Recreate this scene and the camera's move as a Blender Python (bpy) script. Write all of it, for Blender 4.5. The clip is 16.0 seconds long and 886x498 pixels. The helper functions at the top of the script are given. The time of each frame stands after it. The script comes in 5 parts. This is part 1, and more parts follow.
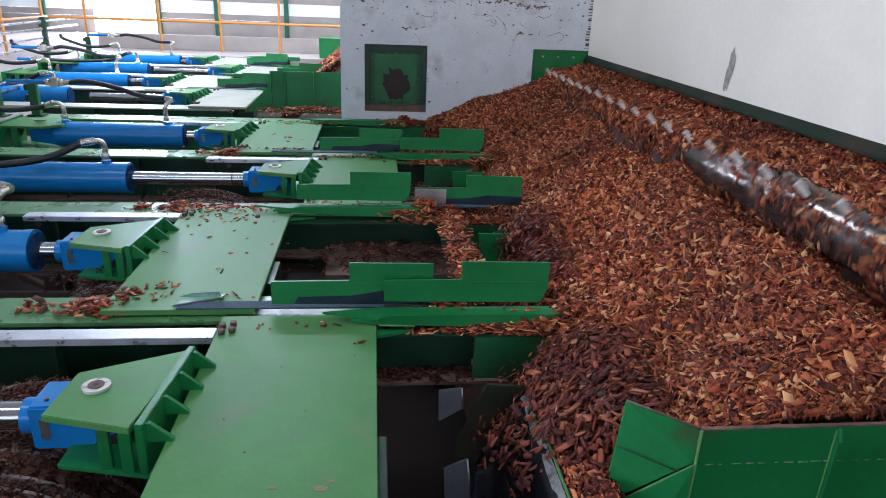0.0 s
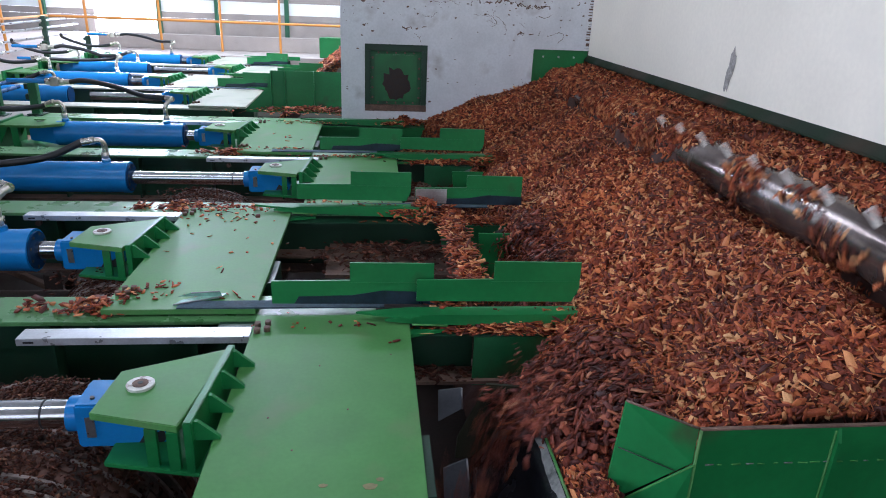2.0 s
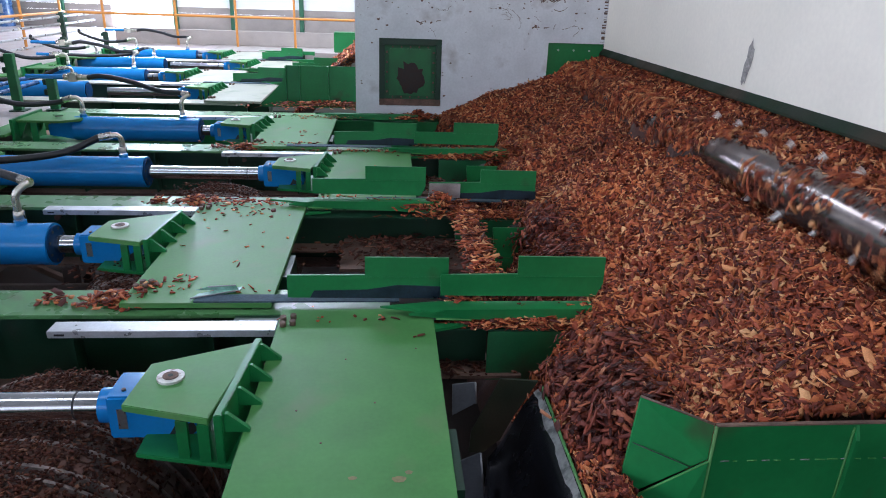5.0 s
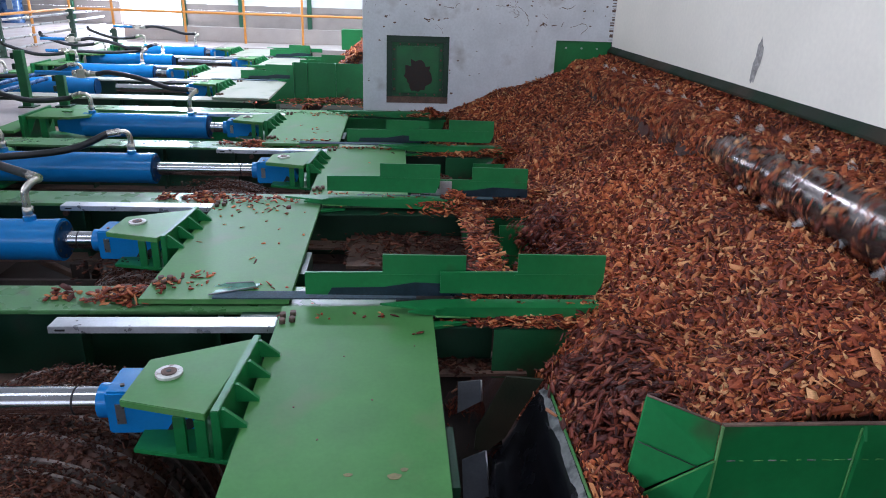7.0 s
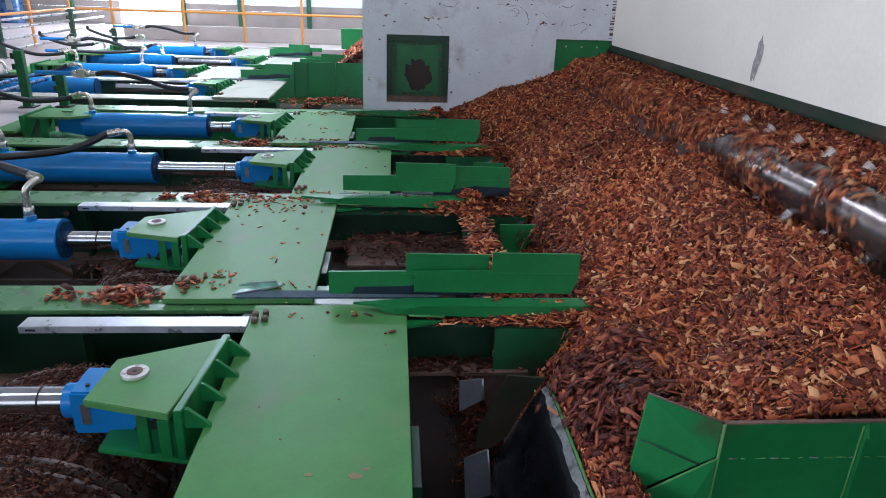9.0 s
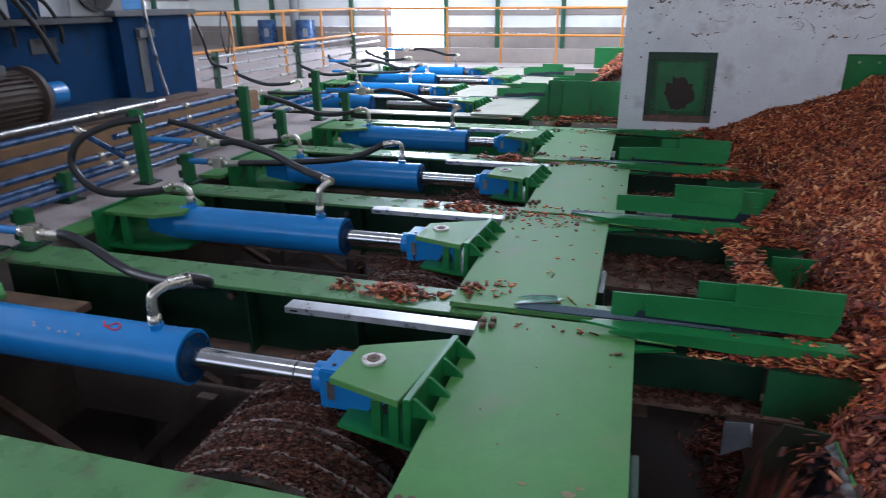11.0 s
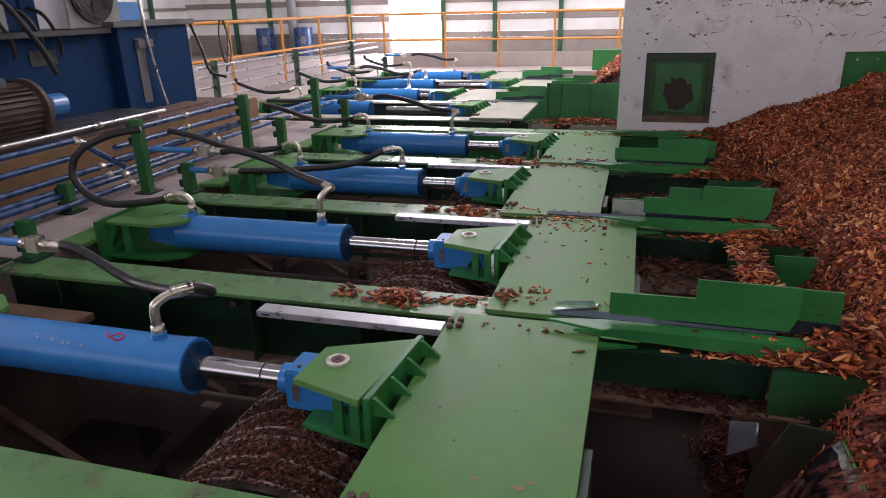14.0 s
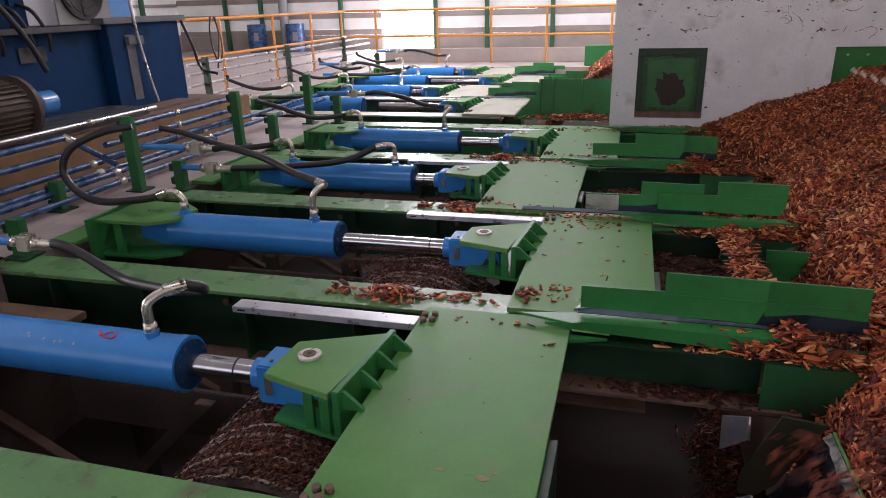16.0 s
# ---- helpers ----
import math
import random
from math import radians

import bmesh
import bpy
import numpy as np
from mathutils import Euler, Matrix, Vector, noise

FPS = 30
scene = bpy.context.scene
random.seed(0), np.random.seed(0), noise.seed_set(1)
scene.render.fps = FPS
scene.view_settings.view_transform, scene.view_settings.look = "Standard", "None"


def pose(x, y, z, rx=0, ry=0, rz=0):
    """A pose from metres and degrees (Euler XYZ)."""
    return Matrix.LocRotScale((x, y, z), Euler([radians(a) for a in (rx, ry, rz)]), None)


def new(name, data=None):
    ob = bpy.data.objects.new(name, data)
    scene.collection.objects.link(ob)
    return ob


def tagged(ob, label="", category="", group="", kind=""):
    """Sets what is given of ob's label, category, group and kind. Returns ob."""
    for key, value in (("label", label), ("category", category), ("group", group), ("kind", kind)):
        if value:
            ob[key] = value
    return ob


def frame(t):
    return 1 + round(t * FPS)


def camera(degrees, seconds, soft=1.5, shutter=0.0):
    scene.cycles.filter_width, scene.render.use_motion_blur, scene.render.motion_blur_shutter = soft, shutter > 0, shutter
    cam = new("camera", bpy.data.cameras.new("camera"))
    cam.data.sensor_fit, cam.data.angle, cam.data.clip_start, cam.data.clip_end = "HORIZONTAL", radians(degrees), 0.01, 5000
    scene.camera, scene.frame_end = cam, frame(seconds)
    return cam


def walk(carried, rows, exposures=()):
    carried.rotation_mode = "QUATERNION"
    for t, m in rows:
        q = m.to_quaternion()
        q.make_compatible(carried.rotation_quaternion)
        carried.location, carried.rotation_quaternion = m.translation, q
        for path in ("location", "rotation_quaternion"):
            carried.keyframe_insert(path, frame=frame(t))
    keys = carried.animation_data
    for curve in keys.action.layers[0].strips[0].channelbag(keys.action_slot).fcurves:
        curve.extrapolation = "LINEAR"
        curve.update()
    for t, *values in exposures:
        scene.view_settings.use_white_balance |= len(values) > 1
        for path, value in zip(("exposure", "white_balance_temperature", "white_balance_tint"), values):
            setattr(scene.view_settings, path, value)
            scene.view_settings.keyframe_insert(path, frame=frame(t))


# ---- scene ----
# ---- camera and its walk ----
cam = camera(66.94, 16.0, soft=0.95, shutter=0.8)
PATH = [
    (0, pose(0.137, 0.013, 1.386, 69.11, -2.16, -5.55)),
    (0.5, pose(0.137, 0.013, 1.386, 69.10, -2.19, -5.36)),
    (1, pose(0.137, 0.013, 1.386, 69.04, -2.16, -5.47)),
    (1.5, pose(0.137, 0.013, 1.386, 69.18, -2.24, -5.38)),
    (2, pose(0.137, 0.013, 1.386, 69.10, -2.26, -5.52)),
    (2.5, pose(0.137, 0.013, 1.386, 69.23, -2.19, -5.50)),
    (3, pose(0.137, 0.013, 1.386, 69.16, -2.22, -5.39)),
    (3.5, pose(0.137, 0.013, 1.386, 68.64, -2.15, -5.00)),
    (6, pose(0.137, 0.013, 1.386, 68.55, -1.79, -4.02)),
    (6.5, pose(0.137, 0.013, 1.386, 68.41, -1.78, -3.76)),
    (7, pose(0.137, 0.013, 1.386, 68.37, -1.99, -3.74)),
    (7.5, pose(0.137, 0.013, 1.386, 68.38, -1.86, -3.76)),
    (8, pose(0.137, 0.013, 1.386, 68.25, -1.86, -3.75)),
    (8.2, pose(0.137, 0.013, 1.386, 68.27, -1.87, -3.84)),
    (9.2, pose(0.128, 0.012, 1.384, 68.32, -1.82, -3.74)),
    (9.8, pose(0.092, 0.010, 1.378, 68.60, -1.40, -1.90)),
    (10.3, pose(0.047, 0.011, 1.370, 68.92, -0.96, 2.78)),
    (10.5, pose(0.028, 0.006, 1.368, 69.13, -0.59, 7.32)),
    (11, pose(-0.013, 0.005, 1.367, 69.63, 0.43, 16.05)),
    (11.5, pose(-0.013, 0.005, 1.367, 69.89, 1.56, 16.53)),
    (12, pose(-0.013, 0.005, 1.367, 70.30, 1.55, 16.28)),
    (12.5, pose(-0.013, 0.005, 1.367, 70.34, 1.48, 16.30)),
    (13, pose(-0.013, 0.005, 1.367, 70.38, 1.53, 16.24)),
    (13.5, pose(-0.013, 0.005, 1.367, 70.18, 1.47, 16.04)),
    (14, pose(-0.013, 0.005, 1.367, 70.01, 1.42, 15.83)),
    (14.5, pose(-0.013, 0.005, 1.367, 69.84, 1.43, 15.40)),
    (15, pose(-0.013, 0.005, 1.367, 69.84, 1.25, 15.29)),
    (15.5, pose(-0.013, 0.005, 1.367, 69.73, 1.32, 15.12)),
    (16, pose(-0.013, 0.005, 1.367, 69.68, 1.51, 15.19)),
]
EXPOSURES = [(0.0, 0.13, 5600, 17), (8.2, 0.09, 5600, 17), (10.3, 0.01, 5600, 18), (11.0, -0.12, 5650, 19), (11.5, -0.10, 5900, 22), (12.0, 0.0, 6550, 26), (12.5, -0.25, 6750, 32), (16.0, -0.25, 6750, 32)]

# ---- world and light ----
world = bpy.data.worlds.new("world")
scene.world = world
world.use_nodes = True
wn = world.node_tree.nodes
sky = wn.new("ShaderNodeTexSky")
sky.sky_type, sky.sun_disc = "NISHITA", False
sky.sun_elevation, sky.sun_rotation = radians(38), radians(200)
world.node_tree.links.new(sky.outputs[0], wn["Background"].inputs[0])
wn["Background"].inputs[1].default_value = 0.12


def area_lamp(name, m, w, h, power, colour):
    d = bpy.data.lights.new(name, "AREA")
    d.shape, d.size, d.size_y, d.energy, d.color = "RECTANGLE", w, h, power, colour
    ob = new(name, d)
    ob.matrix_world = m
    return tagged(ob, kind="structure")


# Daylight from far doorway and side opening; roof and south lamps added, sources unseen.
for y, power in ((1.6, 55), (11.2, 600), (15.6, 420)):
    area_lamp("roof_fill_lamp", pose(-1.0, y, 5.34, 0, 0, 0), 6.6, 0.9, power, (0.90, 0.96, 1.0))
area_lamp("doorway_lamp", pose(-6.85, 20.85, 1.35, -90, 0, 0), 1.7, 2.6, 900, (0.86, 0.94, 1.0))
area_lamp("south_fill_lamp", pose(0.2, -5.85, 2.6, 90, 0, 0), 4.4, 2.6, 75, (0.95, 0.97, 1.0))
area_lamp("west_opening_lamp", pose(-14.85, 1.5, 3.0, 0, -90, 0), 3.6, 8.0, 1450, (0.95, 0.97, 1.0))


# ---- materials ----
def material(name, colour, rough=0.5, metal=0.0, var=0.25, scale=6.0, fine=90.0, bump=0.15, dirt=None, dirt_amount=0.0,
             dirt_scale=3.0, ramp=None, coat=0.0, emit=0.0, rough_var=0.15, per_object=0.0, spec=0.5):
    m = bpy.data.materials.new(name)
    m.use_nodes = True
    n, l = m.node_tree.nodes, m.node_tree.links
    b = n["Principled BSDF"]
    co = n.new("ShaderNodeTexCoord")

    def noise_tex(s, detail=4.0):
        t = n.new("ShaderNodeTexNoise")
        t.inputs["Scale"].default_value, t.inputs["Detail"].default_value = s, detail
        l.new(co.outputs["Object"], t.inputs["Vector"])
        return t.outputs["Fac"]

    def mapped(sock, a, b0, c, d):
        r = n.new("ShaderNodeMapRange")
        for i, v in enumerate((a, b0, c, d)):
            r.inputs[i + 1].default_value = v
        l.new(sock, r.inputs[0])
        return r.outputs[0]

    def mix(fac, a, c, kind="MIX"):
        x = n.new("ShaderNodeMix")
        x.data_type, x.blend_type = "RGBA", kind
        for s, v in ((0, fac), (6, a), (7, c)):
            if hasattr(v, "links"):
                l.new(v, x.inputs[s])
            else:
                x.inputs[s].default_value = v if s == 0 else (*v, 1)
        return x.outputs[2]

    big, small = noise_tex(scale), noise_tex(fine)
    base = colour
    if ramp:
        g = n.new("ShaderNodeNewGeometry")
        cr = n.new("ShaderNodeValToRGB")
        while len(cr.color_ramp.elements) < len(ramp):
            cr.color_ramp.elements.new(0.5)
        for e, (p, c) in zip(cr.color_ramp.elements, ramp):
            e.position, e.color = p, (*c, 1)
        l.new(g.outputs["Random Per Island"], cr.inputs[0])
        base = cr.outputs[0]
    if per_object:
        oi = n.new("ShaderNodeObjectInfo")
        v = mapped(oi.outputs["Random"], 0, 1, 1 - per_object, 1 + per_object)
        cc = n.new("ShaderNodeCombineColor")
        for i in range(3):
            l.new(v, cc.inputs[i])
        base = mix(1.0, base, cc.outputs[0], "MULTIPLY")
    lo = mapped(big, 0.3, 0.7, 1 - var, 1 + var)
    hi = mapped(small, 0.3, 0.7, 1 - var * 0.5, 1 + var * 0.5)
    mul = n.new("ShaderNodeMath")
    mul.operation = "MULTIPLY"
    l.new(lo, mul.inputs[0]), l.new(hi, mul.inputs[1])
    cc = n.new("ShaderNodeCombineColor")
    for i in range(3):
        l.new(mul.outputs[0], cc.inputs[i])
    out = mix(1.0, base, cc.outputs[0], "MULTIPLY")
    if dirt:
        d = noise_tex(dirt_scale, 8.0)
        out = mix(mapped(d, 0.62 - dirt_amount * 0.35, 0.78 - dirt_amount * 0.35, 0, 0.85), out, dirt)
    l.new(out, b.inputs["Base Color"])
    l.new(mapped(big, 0.3, 0.7, max(rough - rough_var, 0.03), min(rough + rough_var, 1)), b.inputs["Roughness"])
    b.inputs["Metallic"].default_value = metal
    b.inputs["Coat Weight"].default_value = coat
    b.inputs["Specular IOR Level"].default_value = spec
    if emit:
        l.new(out, b.inputs["Emission Color"])
        b.inputs["Emission Strength"].default_value = emit
    if bump:
        bp = n.new("ShaderNodeBump")
        bp.inputs["Strength"].default_value, bp.inputs["Distance"].default_value = bump, 0.004
        l.new(small, bp.inputs["Height"])
        l.new(bp.outputs[0], b.inputs["Normal"])
    return m


BARK = material("bark", (0.2, 0.08, 0.05), 0.7, var=0.3, scale=1.7, fine=300, bump=0.4, spec=0.35, ramp=[
    (0.0, (0.050, 0.009, 0.005)), (0.3, (0.165, 0.029, 0.011)), (0.58, (0.315, 0.064, 0.021)), (0.82, (0.48, 0.142, 0.043)), (1.0, (0.66, 0.35, 0.15))])
# Bark ramp lowered to hold the shade in the pits and below the decks.
BARK_SHADE = material("shaded_bark", (0.1, 0.04, 0.03), 0.85, var=0.2, fine=300, bump=0.4, spec=0.2, ramp=[
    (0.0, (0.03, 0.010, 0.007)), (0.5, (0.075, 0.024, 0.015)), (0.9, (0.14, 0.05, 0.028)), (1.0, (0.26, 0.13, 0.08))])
# Red bark darkened to carry the shade of the pile's face and the falling stream.
BARK_FACE = material("shaded_red_bark", (0.1, 0.03, 0.02), 0.6, var=0.3, scale=3, fine=300, bump=0.4, spec=0.35, ramp=[
    (0.0, (0.035, 0.007, 0.005)), (0.4, (0.115, 0.021, 0.013)), (0.75, (0.21, 0.044, 0.021)), (0.95, (0.36, 0.105, 0.045)), (1.0, (0.5, 0.25, 0.13))])
# Darker brown for the sheet beneath the chips.
BARK_DARK = material("dark_bark_base", (0.06, 0.025, 0.018), 0.8, var=0.4, fine=150, bump=0.8)
GREEN = material("green_paint", (0.014, 0.168, 0.043), 0.38, var=0.14, scale=4, fine=40, bump=0.03, rough_var=0.05, dirt=(0.05, 0.03, 0.02), dirt_amount=0.05)
DECK = material("worn_green_deck", (0.074, 0.222, 0.060), 0.46, spec=0.22, var=0.10, scale=5, fine=60, bump=0.02, rough_var=0.05, dirt=(0.11, 0.2, 0.075), dirt_amount=0.12)
GIRDER_TOP = material("shiny_green_flange", (0.085, 0.215, 0.075), 0.30, spec=0.55, var=0.14, scale=6, fine=60, bump=0.02, rough_var=0.08, dirt=(0.10, 0.09, 0.06), dirt_amount=0.10, dirt_scale=5)
# Green darkened to carry shade on webs and undersides; clamps and frames share it.
DARK_GREEN = material("darkened_green", (0.006, 0.036, 0.016), 0.45, var=0.25, bump=0.08, dirt=(0.03, 0.018, 0.014), dirt_amount=0.08)
SKIRT = material("grimy_shaded_green", (0.008, 0.020, 0.009), 0.6, spec=0.25, var=0.4, scale=4, bump=0.2, dirt=(0.034, 0.024, 0.014), dirt_amount=0.6, dirt_scale=1.5)
WORN_EDGE = material("scraped_blue_grey", (0.055, 0.085, 0.11), 0.7, spec=0.12, var=0.3, scale=20, bump=0.1)
BLUE = material("blue_paint", (0.018, 0.20, 0.52), 0.24, var=0.07, scale=7, bump=0.01, coat=0.3, rough_var=0.02)
BLUE_DARK = material("dusty_blue_paint", (0.002, 0.034, 0.105), 0.6, var=0.25, scale=3, bump=0.05, spec=0.12, dirt=(0.01, 0.024, 0.05), dirt_amount=0.2)
PIPE_BLUE = material("blue_pipe_paint", (0.022, 0.07, 0.18), 0.30, var=0.25, scale=9, bump=0.04, dirt=(0.2, 0.17, 0.15), dirt_amount=0.1)
CHROME = material("chromed_rod", (0.75, 0.75, 0.76), 0.16, metal=1.0, var=0.06, bump=0.02, rough_var=0.05)
STEEL = material("bare_steel", (0.5, 0.5, 0.5), 0.35, metal=0.9, var=0.2, bump=0.06, dirt=(0.12, 0.08, 0.06), dirt_amount=0.15)
STRIP = material("polished_guide_steel", (0.55, 0.56, 0.58), 0.4, metal=0.6, var=0.12, scale=12, bump=0.05, dirt=(0.2, 0.16, 0.14), dirt_amount=0.1)
ROLLER = material("smooth_roller_steel", (0.20, 0.165, 0.15), 0.22, metal=0.85, var=0.3, scale=5, bump=0.04, rough_var=0.08, dirt=(0.05, 0.025, 0.018), dirt_amount=0.25)
PIN_PALE = material("worn_pin_steel", (0.85, 0.82, 0.78), 0.5, metal=0.0, var=0.2, bump=0.05)
WORN_PALE = material("scuffed_pale_paint", (0.18, 0.18, 0.17), 0.5, var=0.3, scale=18, bump=0.1, dirt=(0.015, 0.02, 0.015), dirt_amount=0.45, dirt_scale=25)
PLANK = material("worn_brown_plank", (0.20, 0.125, 0.08), 0.75, var=0.3, scale=8, bump=0.3, dirt=(0.08, 0.05, 0.035), dirt_amount=0.3)
STAIN = material("dark_brown_stain", (0.022, 0.011, 0.008), 0.6, var=0.4, scale=20, bump=0.3)
GLOSS_BLACK = material("scuffed_black_sheet", (0.006, 0.006, 0.008), 0.24, var=0.3, scale=5, bump=0.03, rough_var=0.08, dirt=(0.11, 0.115, 0.125), dirt_amount=0.16, dirt_scale=2.2)
# Pale from dust and from the far glare, both put into the colour.
DECK_PALE = material("dusty_glare_deck", (0.36, 0.36, 0.29), 0.35, var=0.12, scale=4, fine=60, bump=0.02, rough_var=0.04, dirt=(0.16, 0.22, 0.12), dirt_amount=0.15)
# Green lowered in colour for the shade under the ledges and inside the hatch.
HANG = material("shaded_green_panel", (0.010, 0.095, 0.03), 0.5, var=0.2, scale=4, bump=0.05, dirt=(0.03, 0.02, 0.016), dirt_amount=0.2)
POST_GREEN = material("post_green_paint", (0.013, 0.12, 0.035), 0.45, var=0.2, scale=6, bump=0.04)
NAVY = material("scraped_navy", (0.008, 0.020, 0.032), 0.4, var=0.4, scale=20, bump=0.1)
FITTING = material("zinc_fitting", (0.62, 0.58, 0.5), 0.3, metal=0.85, var=0.15, bump=0.04)
RUBBER = material("black_hose_rubber", (0.016, 0.016, 0.017), 0.5, var=0.3, bump=0.15)
TYRE = material("dusty_tyre_rubber", (0.075, 0.045, 0.035), 0.85, var=0.4, fine=60, bump=0.7, dirt=(0.13, 0.055, 0.035), dirt_amount=0.7, dirt_scale=9)
TYRE_EDGE = material("dusty_tyre_shoulder", (0.24, 0.19, 0.17), 0.85, var=0.4, scale=15, fine=80, bump=0.5)
RUST = material("rusty_steel", (0.12, 0.07, 0.05), 0.75, var=0.4, scale=12, bump=0.4)
CONCRETE = material("bluish_white_concrete", (0.645, 0.66, 0.69), 0.85, var=0.1, scale=3, fine=40, bump=0.25, dirt=(0.38, 0.36, 0.36), dirt_amount=0.12)
WHITE_WALL = material("cream_painted_wall", (0.80, 0.75, 0.645), 0.75, var=0.05, scale=1.2, fine=30, bump=0.08, dirt=(0.72, 0.68, 0.6), dirt_amount=0.1, dirt_scale=1.2)
FLAKE = material("bare_plaster", (0.3, 0.28, 0.26), 0.9, var=0.4, scale=25, bump=0.6)
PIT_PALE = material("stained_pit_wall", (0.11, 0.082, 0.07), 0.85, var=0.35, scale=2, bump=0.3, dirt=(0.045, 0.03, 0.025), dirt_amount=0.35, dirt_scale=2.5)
# Concrete darkened almost to black, so its colour holds the pit's shade.
PIT = material("pit_shade_concrete", (0.034, 0.022, 0.018), 0.9, var=0.4, scale=3, bump=0.4, dirt=(0.04, 0.025, 0.02), dirt_amount=0.4)
FLOOR = material("dusty_pink_floor", (0.38, 0.32, 0.30), 0.45, var=0.18, scale=2.5, fine=50, bump=0.1, dirt=(0.26, 0.18, 0.15), dirt_amount=0.2)
PLINTH = material("ochre_plinth", (0.21, 0.12, 0.055), 0.8, var=0.2, scale=5, bump=0.2, dirt=(0.18, 0.1, 0.06), dirt_amount=0.15)
ORANGE = material("orange_rail_paint", (0.55, 0.22, 0.035), 0.45, var=0.12, scale=10, bump=0.03)
GREY = material("grey_sheet", (0.11, 0.115, 0.125), 0.5, var=0.2, bump=0.06)
DARK_IRON = material("dark_motor_iron", (0.045, 0.047, 0.052), 0.5, var=0.3, bump=0.1)
MOTOR = material("brown_motor_iron", (0.085, 0.062, 0.052), 0.55, spec=0.3, var=0.3, bump=0.1)
FAN_WHITE = material("cooler_sheet", (0.25, 0.26, 0.26), 0.5, var=0.1, bump=0.03)
BLACK = material("black_plastic", (0.012, 0.012, 0.013), 0.5, var=0.2, bump=0.05)
SIDING = material("grey_brown_siding", (0.33, 0.29, 0.26), 0.8, var=0.15, scale=2, bump=0.15)
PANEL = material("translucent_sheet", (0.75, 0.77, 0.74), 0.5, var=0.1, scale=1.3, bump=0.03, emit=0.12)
GLARE = material("daylight_outside", (0.95, 0.98, 1.0), 1.0, var=0.02, bump=0, emit=5.0)
ROOF = material("roof_sheet", (0.3, 0.31, 0.32), 0.6, var=0.1, bump=0.03)
# Glow for the roof strips, which are added and never in view.
ROOF_GLOW = material("roof_strip_glow", (0.9, 0.93, 0.95), 0.5, var=0.03, bump=0, emit=1.2)
GIRT = material("green_steel_section", (0.02, 0.1, 0.05), 0.5, var=0.2, bump=0.04)
SHARD = material("clear_plastic", (0.22, 0.42, 0.33), 0.12, var=0.2, scale=30, bump=0.05, coat=0.6, spec=0.6)
WASHER = material("greasy_washer", (0.55, 0.54, 0.50), 0.5, metal=0.3, var=0.2, scale=30, bump=0.1, dirt=(0.16, 0.10, 0.06), dirt_amount=0.3, dirt_scale=40)
SMEAR = material("rust_smear", (0.2, 0.17, 0.075), 0.6, var=0.25, scale=30, bump=0.03)
RED_MARK = material("red_chalk", (0.4, 0.01, 0.03), 0.7, var=0.2, bump=0)


# ---- mesh helpers ----
def link(name, bm, mat, parent=None, label=""):
    bmesh.ops.recalc_face_normals(bm, faces=bm.faces)
    for e in bm.edges:
        if len(e.link_faces) == 2 and e.calc_face_angle(0) > 0.6:
            e.smooth = False
    me = bpy.data.meshes.new(name)
    bm.to_mesh(me)
    bm.free()
    me.materials.append(mat)
    ob = new(name, me)
    if parent:
        ob.parent = parent
    if label:
        ob["label"] = label
    return ob


def part(name, bm, mat, parent, label=""):
    return link(name, bm, mat, parent, label)


def thing(name, x, y, z, label, category, group="", kind=""):
    ob = new(name)
    ob.empty_display_size = 0.1
    ob.location = (x, y, z)
    return tagged(ob, label, category, group, kind)


def box(x0, x1, y0, y1, z0, z1, bevel=0.0, bm=None):
    bm = bm or bmesh.new()
    m = Matrix.Translation(((x0 + x1) / 2, (y0 + y1) / 2, (z0 + z1) / 2)) @ Matrix.Diagonal((abs(x1 - x0), abs(y1 - y0), abs(z1 - z0), 1))
    g = bmesh.ops.create_cube(bm, size=1, matrix=m)
    if bevel:
        es = list({e for v in g["verts"] for e in v.link_edges})
        bmesh.ops.bevel(bm, geom=es, offset=bevel, segments=2, affect="EDGES")
    return bm


def prism(points, axis, lo, hi, bevel=0.0, bm=None):
    """A polygon in the two other axes, drawn out along axis."""
    bm = bm or bmesh.new()

    def at(p, v):
        return {"x": (v, *p), "y": (p[0], v, p[1]), "z": (*p, v)}[axis]
    a = [bm.verts.new(at(p, lo)) for p in points]
    b = [bm.verts.new(at(p, hi)) for p in points]
    bm.faces.new(a), bm.faces.new(b[::-1])
    n = len(points)
    for i in range(n):
        bm.faces.new((a[i], b[i], b[(i + 1) % n], a[(i + 1) % n]))
    if bevel:
        bmesh.ops.bevel(bm, geom=list({e for v in a + b for e in v.link_edges}), offset=bevel, segments=2, affect="EDGES")
    return bm


def rod(p, q, r, seg=20, bm=None, r2=None):
    bm = bm or bmesh.new()
    p, q = Vector(p), Vector(q)
    d = q - p
    m = Matrix.Translation((p + q) / 2) @ d.to_track_quat("Z", "Y").to_matrix().to_4x4()
    g = bmesh.ops.create_cone(bm, cap_ends=True, segments=seg, radius1=r, radius2=r if r2 is None else r2, depth=d.length, matrix=m)
    fs = {f for v in g["verts"] for f in v.link_faces}
    for f in fs:
        f.smooth = len(f.verts) == 4
    return bm


